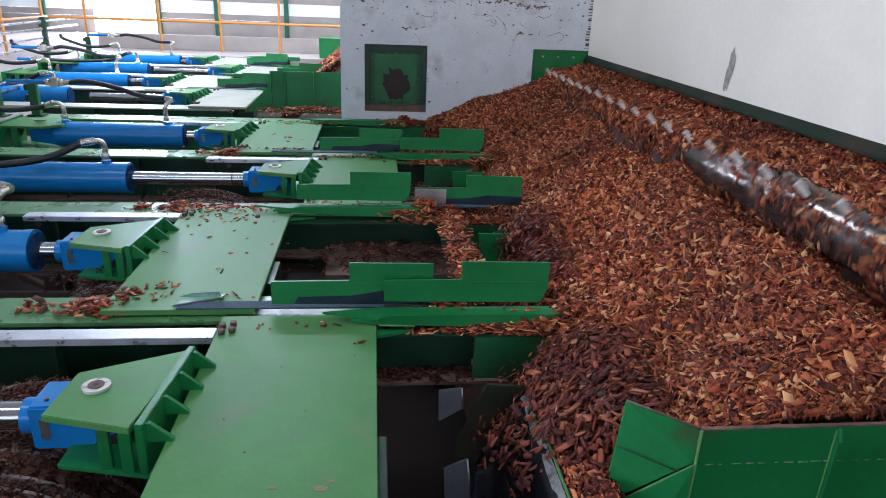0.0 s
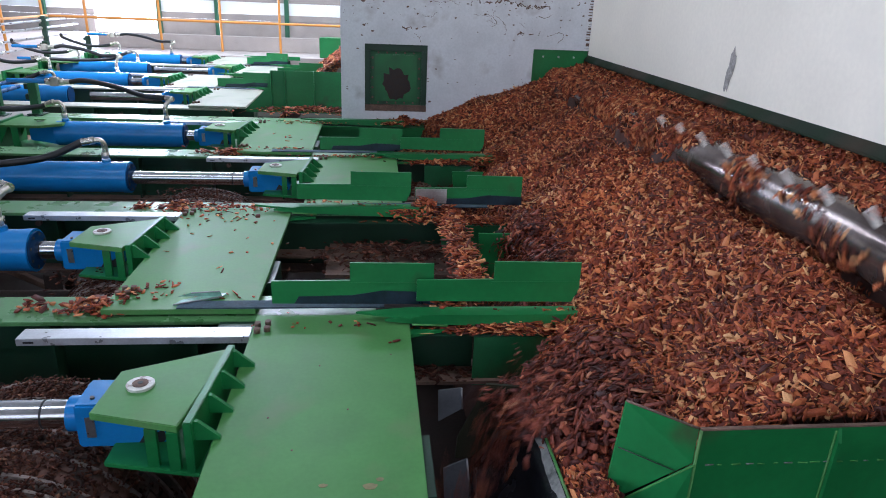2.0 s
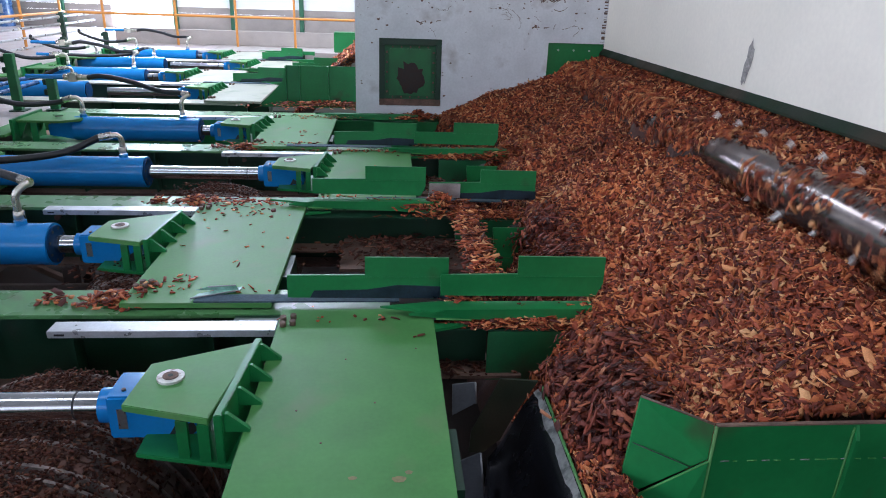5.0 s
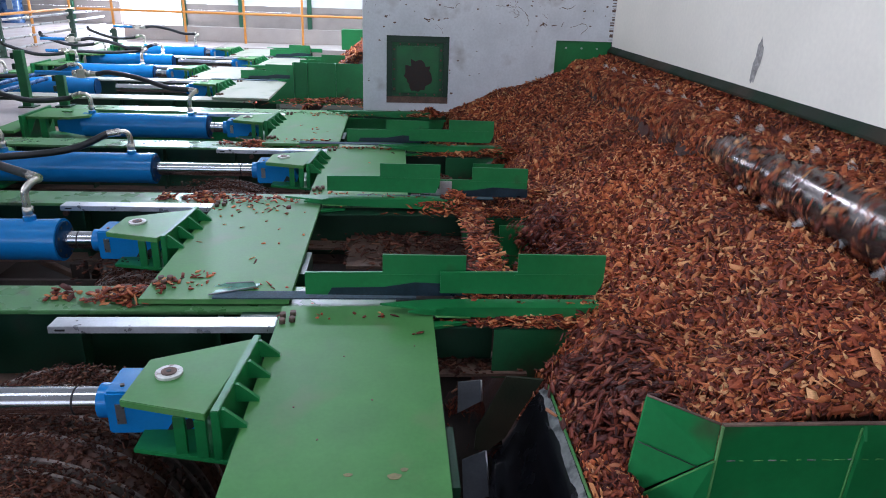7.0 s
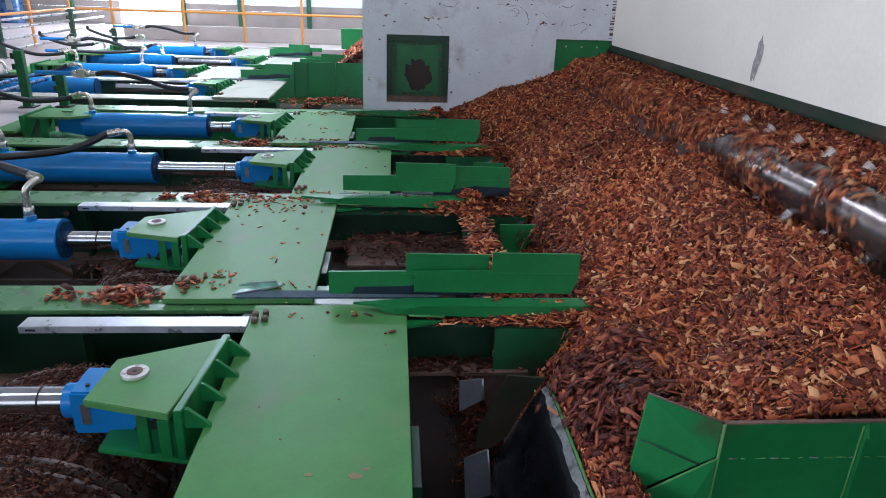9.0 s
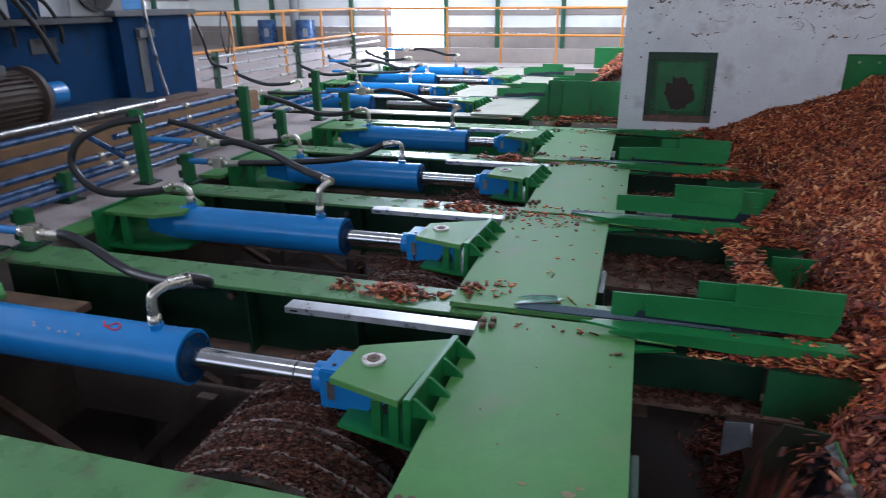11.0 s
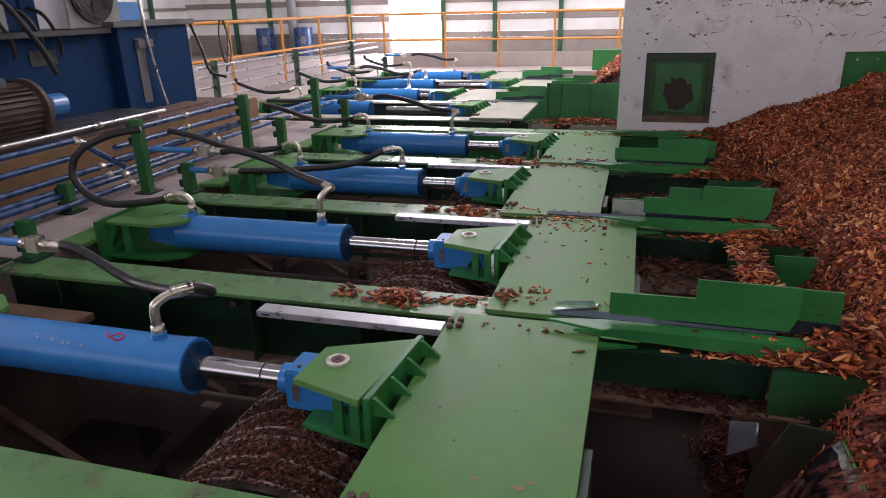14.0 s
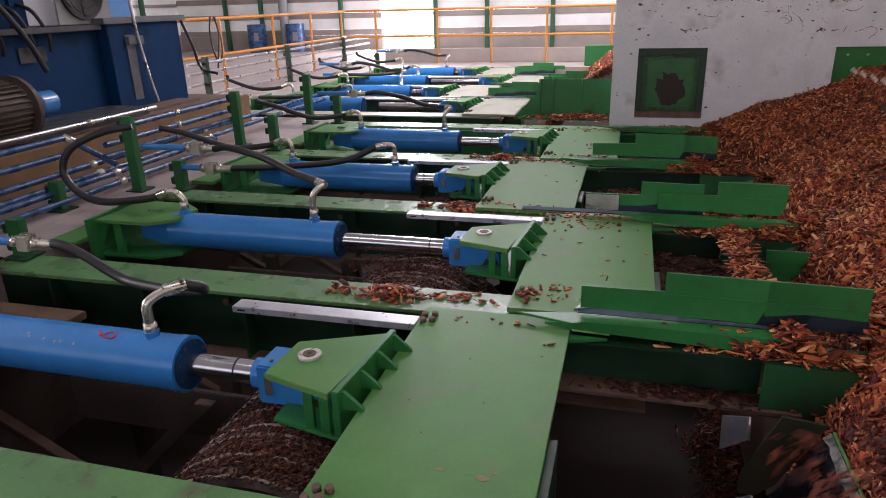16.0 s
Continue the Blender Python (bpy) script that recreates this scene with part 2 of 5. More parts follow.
def tube(points, r, seg=10, steps=6, bm=None):
    """A smooth tube along a Catmull-Rom line."""
    bm = bm or bmesh.new()
    P = [Vector(p) for p in points]
    P = [2 * P[0] - P[1]] + P + [2 * P[-1] - P[-2]]
    line = []
    for i in range(1, len(P) - 2):
        for k in range(steps):
            t = k / steps
            a, b, c, d = P[i - 1:i + 3]
            line.append(0.5 * (2 * b + (c - a) * t + (2 * a - 5 * b + 4 * c - d) * t * t + (3 * b - a - 3 * c + d) * t ** 3))
    line.append(P[-2])
    rings, up = [], None
    for i, p in enumerate(line):
        d = (line[min(i + 1, len(line) - 1)] - line[max(i - 1, 0)]).normalized()
        up = d.orthogonal() if up is None else (up - d * up.dot(d))
        up.normalize()
        s = d.cross(up)
        rings.append([bm.verts.new(p + r * (math.cos(a) * up + math.sin(a) * s)) for a in (2 * math.pi * k / seg for k in range(seg))])
    for a, b in zip(rings, rings[1:]):
        for k in range(seg):
            bm.faces.new((a[k], a[(k + 1) % seg], b[(k + 1) % seg], b[k])).smooth = True
    bm.faces.new(rings[0][::-1]), bm.faces.new(rings[-1])
    return bm


# A chip: a thin, slightly cupped and tapered slab.
CHIP = np.array([(-.5, -.48, 0), (.05, -.5, .04), (.5, -.36, 0), (.46, .42, 0), (-.05, .5, .05), (-.5, .38, 0)], float)


def chip_arrays(pos, nrm, length, width, rng, tilt):
    n, k = len(pos), len(CHIP)
    a = nrm + rng.normal(0, tilt, (n, 3))
    a /= np.linalg.norm(a, axis=1)[:, None]
    u = rng.normal(0, 1, (n, 3))
    u -= a * (u * a).sum(1)[:, None]
    u /= np.linalg.norm(u, axis=1)[:, None]
    v = np.cross(a, u)
    ln = length * np.minimum(rng.lognormal(0, 0.42, n), 2.2)
    wd = np.minimum(width * np.minimum(rng.lognormal(0, 0.42, n), 2.0), ln)
    th = rng.uniform(0.0015, 0.0045, n)
    cup = rng.uniform(-1, 1.5, n)
    J = CHIP[None] + np.concatenate([rng.uniform(-.12, .12, (n, k, 2)), np.zeros((n, k, 1))], 2)
    top = pos[:, None] + u[:, None] * (J[..., 0] * ln[:, None])[..., None] + v[:, None] * (J[..., 1] * wd[:, None])[..., None] \
        + a[:, None] * (J[..., 2] * (wd * cup)[:, None])[..., None]
    bot = top - a[:, None] * th[:, None, None]
    return np.concatenate([top, bot], 1).reshape(-1, 3)


def chip_mesh(name, pos, nrm, length=0.05, width=0.018, seed=1, tilt=0.45, base=None, mat=None, under=True):
    """One mesh of chips, with an optional sheet (verts, quads) beneath them."""
    rng = np.random.default_rng(seed)
    pos, nrm = np.asarray(pos, float), np.asarray(nrm, float)
    n, k = len(pos), len(CHIP)
    V = chip_arrays(pos, nrm, length, width, rng, tilt)
    o = np.arange(n)[:, None] * 2 * k
    sides = np.concatenate([o + np.array([i, i + k, (i + 1) % k + k, (i + 1) % k]) for i in range(k)])
    quads = np.concatenate([o + np.array([0, 1, 4, 5]), o + np.array([1, 2, 3, 4]), sides])
    if under:
        quads = np.concatenate([quads, o + np.array([5 + k, 4 + k, 1 + k, k]), o + np.array([4 + k, 3 + k, 2 + k, 1 + k])])
    if base:
        quads = np.concatenate([quads, np.asarray(base[1]) + len(V)])
        V = np.concatenate([V, np.asarray(base[0], float)])
    me = bpy.data.meshes.new(name)
    me.vertices.add(len(V))
    me.vertices.foreach_set("co", V.ravel())
    me.loops.add(quads.size)
    me.loops.foreach_set("vertex_index", quads.ravel().astype(np.int32))
    me.polygons.add(len(quads))
    me.polygons.foreach_set("loop_start", np.arange(0, quads.size, 4, dtype=np.int32))
    me.polygons.foreach_set("loop_total", np.full(len(quads), 4, dtype=np.int32))
    me.update(calc_edges=True)
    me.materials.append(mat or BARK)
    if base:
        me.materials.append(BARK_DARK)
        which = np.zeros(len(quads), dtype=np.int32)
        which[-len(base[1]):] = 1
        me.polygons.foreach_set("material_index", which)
    return new(name, me)


def litter(name, spots, label, seed, length=0.035, width=0.014, z=0.012, mat=None):
    """Loose chips: spots of (x, y, spread x, spread y, count, height of heap)."""
    rng = np.random.default_rng(seed)
    P = []
    for x, y, sx, sy, n, h in spots:
        g = rng.normal(0, 0.5, (n, 2))
        r2 = (g ** 2).sum(1)
        P.append(np.stack([x + g[:, 0] * sx, y + g[:, 1] * sy, z + rng.uniform(0, 1, n) * h * np.exp(-r2)], 1))
    P = np.concatenate(P)
    ob = chip_mesh(name, P, np.tile((0, 0, 1.0), (len(P), 1)), length, width, seed, 0.25, mat=mat)
    return tagged(ob, label, "bark chips", kind="stuff")

# ---- plan ----
YS = [2.12, 3.71, 5.28, 6.90]                    # the four near units
FAR_YS = [9.30, 10.82, 12.35, 13.90]             # the four units behind the concrete pier
FAR_DX = -1.75
WALL_X, PIER_Y = 2.60, 7.83


def structure(name, bm, mat, label, parent=None):
    return tagged(link(name, bm, mat, parent), label, kind="structure")


def pile_height(x, y):
    """The bark's surface: a steep face over the pits, then a slope up to the roller and the wall."""
    foot = 1.05 - 0.12 * np.clip(2.5 - y, 0, 1) + 0.05 * np.sin(y * 4.0 + 0.6) + 0.03 * np.sin(y * 9.1) + 0.07 * np.clip(y - 3, 0, 2) - 0.45 * np.clip((y - 6.5) / 1.2, 0, 1)
    s = x - foot
    up = np.where(s < 0.9, 0.43 * s, 0.387 + 0.35 * (s - 0.9))
    h = np.where(s < 0, (1.2 + 0.8 * np.clip((y - 2.1) / 0.4, 0, 1)) * s, up)
    h = h + 0.025 * np.sin(3.1 * x + 2.3 * y) + 0.018 * np.sin(7.3 * x - 5.1 * y) + 0.012 * np.sin(13 * x + 11 * y)
    # at the near end the foot rests behind the upright edge of the chute sheet
    near = (y < 2.36) & (s < 0)
    h = np.where(near, np.where(x > 0.765, np.maximum(h, -0.085 + 0.15 * (x - 0.765)), -1.1), h)
    # the roller has dug a furrow, deepest at the near end
    h = h - np.exp(-((x - 2.18) / 0.17) ** 2) * (0.01 + 0.17 * np.clip((4.3 - y) / 1.2, 0, 1))
    h = np.where(x > 2.34, np.maximum(h, 0.50 + 0.62 * (x - 2.34)), h)
    # bark drawn over the roller: its whole back further off, the side towards the wall near by
    hood = 0.462 + np.sqrt(np.maximum(0.152 ** 2 - (x - 2.24) ** 2, 0))
    bare = 2.085 + 0.125 * np.clip((4.2 - y) / 0.7, 0, 1) + 0.02 * np.sin(y * 7.0) + 0.015 * np.sin(y * 17.0)
    h = np.where((x > bare) & (x < 2.392), np.maximum(h, hood), h)
    h = np.where(x > 1.02, np.minimum(h, 0.185 + 0.75 * (y - 1.6)), h)
    # nothing lies in front of the apron's wing
    h = np.where((x > 0.90) & (y < np.where(x < 1.11, 1.745 - 0.70 * np.clip(x - 0.922, 0, 0.3), 1.645)), -1.1, h)
    return np.clip(h, -1.1, 0.70)


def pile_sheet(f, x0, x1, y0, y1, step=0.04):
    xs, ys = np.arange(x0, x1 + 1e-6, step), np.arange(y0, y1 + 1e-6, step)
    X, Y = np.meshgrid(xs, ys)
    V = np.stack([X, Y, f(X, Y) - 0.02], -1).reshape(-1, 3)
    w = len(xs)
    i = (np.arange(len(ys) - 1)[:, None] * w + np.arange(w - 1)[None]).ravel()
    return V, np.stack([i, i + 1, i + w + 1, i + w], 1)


def pile(name, f, x0, x1, y0, y1, count, seed, label, length, near=1.0, mat=None, base=True):
    """A heap; near > 1 sets more of its chips towards y0."""
    rng = np.random.default_rng(seed)
    x = rng.uniform(x0, x1, count)
    y = y0 + (y1 - y0) * rng.uniform(0, 1, count) ** near
    e = 0.02
    n = np.stack([-(f(x + e, y) - f(x - e, y)) / (2 * e), -(f(x, y + e) - f(x, y - e)) / (2 * e), np.ones(count)], 1)
    n /= np.linalg.norm(n, axis=1)[:, None]
    z = f(x, y) + rng.uniform(-0.018, 0.012, count)
    ok = z > -0.5
    x, y, z, n = x[ok], y[ok], z[ok], n[ok]
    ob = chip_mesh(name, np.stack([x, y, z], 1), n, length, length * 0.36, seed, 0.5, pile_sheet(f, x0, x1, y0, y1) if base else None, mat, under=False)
    return tagged(ob, label, "bark pile", kind="stuff")


# ---- the building ----
def building():
    structure("pit_floor", box(-5.8, 3.0, -4.0, 15.4, -1.45, -1.35), PIT, "dirty concrete pit floor, darkened for the pit's shade")
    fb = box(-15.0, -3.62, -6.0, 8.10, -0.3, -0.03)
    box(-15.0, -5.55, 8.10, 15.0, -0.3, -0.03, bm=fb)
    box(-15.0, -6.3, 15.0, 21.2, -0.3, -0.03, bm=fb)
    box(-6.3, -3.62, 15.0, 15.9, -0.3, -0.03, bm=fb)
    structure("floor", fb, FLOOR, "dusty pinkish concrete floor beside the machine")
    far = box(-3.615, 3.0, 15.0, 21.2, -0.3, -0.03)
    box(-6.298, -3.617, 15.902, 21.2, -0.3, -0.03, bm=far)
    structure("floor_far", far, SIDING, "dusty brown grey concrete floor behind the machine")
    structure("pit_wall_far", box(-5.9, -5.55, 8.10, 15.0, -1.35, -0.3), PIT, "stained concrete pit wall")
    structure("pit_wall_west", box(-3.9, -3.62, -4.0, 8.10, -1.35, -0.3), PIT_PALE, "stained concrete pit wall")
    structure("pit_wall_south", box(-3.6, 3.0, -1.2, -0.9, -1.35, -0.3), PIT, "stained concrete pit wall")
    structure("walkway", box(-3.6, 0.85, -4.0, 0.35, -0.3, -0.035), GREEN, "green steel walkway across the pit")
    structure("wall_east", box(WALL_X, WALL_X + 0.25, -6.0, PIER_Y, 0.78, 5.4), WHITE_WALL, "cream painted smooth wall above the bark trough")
    structure("wall_east_base", box(WALL_X + 0.06, WALL_X + 0.3, -4.0, 15.0, -1.35, 0.775), PIT, "steel and concrete wall below, darkened for the pit's shade")
    sk = prism([(2.55, 0.715), (2.55, 0.728), (2.598, 0.785), (2.655, 0.785), (2.655, 0.70)], "y", -2.0, PIER_Y - 0.005, 0.004)
    structure("trim", sk, SKIRT, "dark green sloping steel skirt along the wall")
    # the concrete pier with its inspection opening
    x0, x1, y0, y1 = -0.225, 2.60, PIER_Y, 8.52
    hx0, hx1, hz0, hz1 = 0.04, 0.745, 0.085, 0.83
    pb = box(x0, x1, y0 + 0.09, y1, -1.0, 5.4)
    for a in ((x0, hx0, -0.005, 5.4), (hx1, 1.955, -0.3, 5.4), (1.955, x1, 0.83, 5.4), (hx0, hx1, -0.005, hz0), (hx0, hx1, hz1, 5.4)):
        box(a[0], a[1], y0, y0 + 0.088, a[2], a[3], bm=pb)
    pier = structure("wall_pier", pb, CONCRETE, "bluish white painted concrete pier with cracks")
    rng = random.Random(5)
    cracks = bmesh.new()
    def clear(x, z):
        return x0 + 0.02 < x < x1 - 0.03 and not (hx0 - 0.01 < x < hx1 + 0.01 and z < hz1 + 0.01) and not (x > 1.94 and z < 0.85)
    for i in range(15):
        cx, cz = rng.uniform(-0.15, 2.3), rng.choice([rng.uniform(1.1, 1.35), rng.uniform(1.1, 1.6), rng.uniform(0.85, 1.2)])
        a, w = rng.uniform(-0.4, 0.4), rng.uniform(0.0010, 0.0032)
        p = Vector((cx, cz))
        for k in range(rng.randint(4, 14)):
            q = p + Vector((math.cos(a), math.sin(a))) * rng.uniform(0.012, 0.035)
            if not clear(*q) or not clear(*p):
                break
            s = Vector((-(q - p).y, (q - p).x)).normalized() * w * rng.uniform(0.4, 1.6)
            cracks.faces.new([cracks.verts.new((v.x, y0 - 0.003, v.y)) for v in (p - s, q - s * 0.7, q + s * 0.7, p + s)])
            p, a = q, a + rng.uniform(-0.9, 0.9)
    for i in range(170):
        cx, cz = rng.uniform(-0.2, 2.55), rng.choice([rng.gauss(1.30, 0.07), rng.gauss(1.22, 0.12), rng.uniform(0.2, 1.4)])
        r = min(abs(rng.gauss(0, 0.007)) + 0.0015, 0.025)
        if clear(cx, cz):
            cracks.faces.new([cracks.verts.new((cx + r * rng.uniform(0.5, 1.5) * math.cos(k), y0 - 0.0035, cz + 0.7 * r * rng.uniform(0.4, 1.3) * math.sin(k))) for k in (0.0, 1.0, 2.1, 3.1, 4.2, 5.3)])
    for xa, xb, zc in ((-0.20, 0.06, 1.40), (0.10, 0.62, 1.33), (1.02, 1.35, 1.36), (1.30, 2.10, 1.31), (0.45, 0.72, 1.02), (1.75, 2.0, 0.98)):
        p = Vector((xa, zc))
        while p.x < xb:
            q = p + Vector((rng.uniform(0.010, 0.03), rng.uniform(-0.022, 0.022)))
            for e in range(1 if rng.random() < 0.6 else 3):
                w = rng.uniform(0.002, 0.010)
                o = Vector((rng.uniform(-0.01, 0.01), rng.uniform(-0.02, 0.02))) if e else Vector((0, 0))
                if clear(*(p + o)) and clear(*(q + o)):
                    cracks.faces.new([cracks.verts.new((v.x + o.x, y0 - 0.003 - 0.0002 * e, v.y + o.y)) for v in (p - Vector((0, w)), q - Vector((0, w * 0.6)), q + Vector((0, w * 0.7)), p + Vector((0, w)))])
            p = q if rng.random() < 0.85 else q + Vector((rng.uniform(0.02, 0.06), 0))
    tagged(link("crack", cracks, RUST, pier), kind="stuff")
    # worn brown corner of the pier beside the cream wall
    strip = bmesh.new()
    for k in range(60):
        z = 0.85 + k * 0.03
        w = 0.012 + rng.random() * 0.02
        box(2.58 - w, 2.596, y0 - 0.004, y0 - 0.001, z, z + 0.026 * rng.random() + 0.004, bm=strip)
    tagged(link("chipped_edge", strip, RUST, pier), kind="stuff")
    # cream wall: peeled place
    fl = bmesh.new()
    ring = []
    for k in range(18):
        a = 2 * math.pi * k / 18
        r = 1 + 0.25 * rng.uniform(-1, 1)
        ring.append(fl.verts.new((WALL_X - 0.003, 4.58 + 0.042 * r * math.cos(a) - 0.02 * math.sin(a), 0.95 + 0.15 * r * math.sin(a))))
    fl.faces.new(ring)
    structure("peeled_patch", fl, FLAKE, "peeled patch showing grey plaster")
    # far and side walls
    fy = 20.85
    dx0, dx1 = -7.70, -6.00
    structure("wall_north", box(-15.0, dx0, fy, fy + 0.2, -0.03, 0.42), SIDING, "grey brown boarded lower wall")
    structure("wall_north_base", box(dx1, 3.0, fy, fy + 0.2, -0.03, 0.42), SIDING, "grey brown boarded lower wall")
    for a, b in ((-15.0, dx0), (dx1, 3.0)):
        for k in range(10):
            z = 0.43 + k * 0.5
            p = box(a, b, fy + 0.03 + 0.02 * (k % 2), fy + 0.08, z + 0.17, z + 0.5)
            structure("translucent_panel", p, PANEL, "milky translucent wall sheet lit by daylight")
            structure("siding_board", box(a, b, fy, fy + 0.1, z, z + 0.165, 0.01), SIDING, "grey brown horizontal wall board")
    structure("low_wall", box(-5.95, 3.0, 16.25, 16.38, -0.03, 0.29, 0.01), SIDING, "grey brown boarded upstand behind the railing")
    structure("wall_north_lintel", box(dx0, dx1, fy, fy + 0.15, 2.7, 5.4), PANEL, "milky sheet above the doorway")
    structure("backdrop", box(dx0 - 3, dx1 + 3, fy + 1.5, fy + 1.6, -1, 5), GLARE, "glaring daylight outside the doorway")
    for x in (-13.1, -11.8, -9.0, -5.9, -4.3, -2.35):
        structure("wall_post", box(x - 0.06, x + 0.06, fy - 0.13, fy - 0.01, -0.03, 5.4, 0.005), GIRT, "green steel wall post")
    structure("wall_west", box(-15.2, -15.0, -6.0, 21.2, -0.3, 0.4), SIDING, "grey brown boarded lower wall")
    for k in range(10):
        z = 0.4 + k * 0.5
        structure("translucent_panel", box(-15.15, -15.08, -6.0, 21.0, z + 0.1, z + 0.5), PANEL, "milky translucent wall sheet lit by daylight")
        structure("siding_board", box(-15.1, -15.0, -6.0, 21.0, z, z + 0.095, 0.01), SIDING, "grey brown horizontal wall board")
    for y in (10, 13, 16, 19):
        structure("wall_post", box(-14.98, -14.86, y - 0.06, y + 0.06, -0.03, 5.4, 0.005), GIRT, "green steel wall post")
    # The south walls are unseen, added around the gap for the lamp.
    structure("wall_south", box(-15.0, 3.0, -6.2, -6.0, -0.3, 1.2), SIDING, "plain lower wall, added out of view")
    structure("wall_south_upper", box(-15.0, 3.0, -6.2, -6.0, 4.0, 5.4), SIDING, "plain upper wall, added out of view")
    structure("wall_east_far", box(WALL_X + 0.25, WALL_X + 0.4, 8.5, 21.2, 0.78, 5.4), WHITE_WALL, "cream painted wall")
    # Unseen roof, added to close the hall, with glowing strips to light it.
    rb = bmesh.new()
    lights = [(1.1, 2.1), (10.7, 11.7), (15.1, 16.1)]
    y = -6.2
    for y0, y1 in lights + [(21.2, 21.2)]:
        box(-15.2, 3.0, y, y0, 5.4, 5.5, bm=rb)
        if y1 > y0:
            box(-15.2, -4.4, y0, y1, 5.4, 5.5, bm=rb)
            box(2.4, 3.0, y0, y1, 5.4, 5.5, bm=rb)
        y = y1
    structure("ceiling", rb, ROOF, "grey sheet roof, added out of view")
    for y0, y1 in lights:
        structure("roof_light", box(-4.4, 2.4, y0, y1, 5.42, 5.46), ROOF_GLOW, "milky glowing roof strip, added out of view")


building()


# ---- fixed steel of the machine ----
def fixed_beam(y, dx, x0=-3.6, mat=None):
    """A green girder between two pits; its bare end ledge carries chips."""
    b = thing("girder", dx, y, 0, "green painted steel girder between the pits", "girder", "girders")
    part("top_flange", box(x0, 0.15, -0.118, 0.150, -0.055, -0.035, 0.003), mat or GIRDER_TOP, b)
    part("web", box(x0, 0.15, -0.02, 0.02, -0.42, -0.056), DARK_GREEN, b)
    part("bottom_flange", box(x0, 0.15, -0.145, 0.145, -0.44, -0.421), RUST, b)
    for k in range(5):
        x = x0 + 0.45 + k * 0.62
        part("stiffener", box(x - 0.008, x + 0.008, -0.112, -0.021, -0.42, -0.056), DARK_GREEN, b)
    for x in (-2.05, -1.15):
        part("bolt_head", rod((x, -0.021, -0.13), (x, -0.05, -0.13), 0.02, 6), RUST, b)
    return b


def ledge(y, dx):
    """The fixed ledge under the pushers at the bark side, with its hanging panel."""
    b = thing("ledge", dx, y, 0, "green steel ledge with bark chips beside the pit", "ledge", "ledges")
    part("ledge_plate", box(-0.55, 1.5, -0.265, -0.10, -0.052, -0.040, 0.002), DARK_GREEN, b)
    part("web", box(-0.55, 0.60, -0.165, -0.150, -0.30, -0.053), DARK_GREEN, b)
    part("lower_flange", box(-0.55, 0.75, -0.30, -0.10, -0.275, -0.261), RUST, b)
    part("hanging_panel", prism([(0.59, -0.050), (1.02, -0.050), (0.96, -0.14), (0.86, -0.297), (0.59, -0.297)], "y", -0.275, -0.262), HANG, b)
    part("worn_edge", prism([(1.012, -0.066), (0.955, -0.145), (0.875, -0.272), (0.845, -0.285), (0.862, -0.23), (0.90, -0.15), (0.955, -0.085)], "y", -0.278, -0.2755), WORN_PALE, b, "worn bare edge")
    return b


GAPS = [1.31, 2.92, 4.46, 6.08]
for y in GAPS:
    fixed_beam(y, 0)
for y in GAPS[1:]:
    ledge(y, 0)
fixed_beam(7.78, 0)
for y in YS:
    for k, dy in enumerate((-0.28, 0.30)):
        br = thing("pit_brace", -3.3, y + dy, -0.62, "rusty sloping steel brace in the pit", "brace", "pit braces")
        part("angle", prism([(-0.3, 0.0), (-0.2, 0.0), (1.15, -0.72), (1.05, -0.72)], "y", -0.03, 0.03, 0.004), RUST, br)
        part("foot", box(0.98, 1.25, -0.06, 0.06, -0.735, -0.721), RUST, br)
    structure("pit_ledge", box(-3.62, -2.86, y + 0.24, y + 0.62, -0.245, -0.20, 0.006), PLANK, "worn brown plank along the pit edge")
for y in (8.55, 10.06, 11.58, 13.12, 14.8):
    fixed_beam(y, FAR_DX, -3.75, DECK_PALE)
for y in YS[:3]:
    f = thing("trestle", -2.55, y, -0.42, "grimy steel trestle standing in the pit below the cylinder", "trestle", "trestles")
    for dx in (0.0, 0.62):
        # Uprights take the pit colour that has the shade in it.
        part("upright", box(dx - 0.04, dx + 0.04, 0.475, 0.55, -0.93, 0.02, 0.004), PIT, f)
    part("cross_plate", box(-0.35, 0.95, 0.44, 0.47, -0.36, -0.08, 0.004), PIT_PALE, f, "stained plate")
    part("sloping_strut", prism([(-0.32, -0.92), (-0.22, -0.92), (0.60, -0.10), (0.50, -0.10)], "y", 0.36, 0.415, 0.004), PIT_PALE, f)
structure("pier_sill", box(-3.6, 2.55, 7.62, 7.95, -0.40, -0.06), GREEN, "green steel sill at the foot of the pier")


def chips_on_ledges():
    for i, y in enumerate(GAPS[1:]):
        litter("ledge_chips", [(0.80, y - 0.235, 0.40, 0.035, 520, 0.045), (1.0, y - 0.22, 0.25, 0.04, 120, 0.04), (1.18, y - 0.2, 0.2, 0.12, 110, 0.05)], "reddish bark chips heaped on the ledge", 40 + i, 0.045, 0.016, -0.035)
        litter("flange_chips", [(0.35, y - 0.24, 0.5, 0.07, 240, 0.02)], "dark bark crumbs on the lower flange", 50 + i, 0.025, 0.012, -0.257, BARK_SHADE)
        litter("girder_chips", [(-1.13, y + 0.0, 0.15, 0.09, 150, 0.05), (-0.9, y + 0.05, 0.4, 0.07, 50, 0.01), (-1.40, y + 0.04, 0.06, 0.06, 24, 0.03)],
               "bark chips heaped on the girder", 60 + i, 0.036, 0.017, -0.028)


chips_on_ledges()


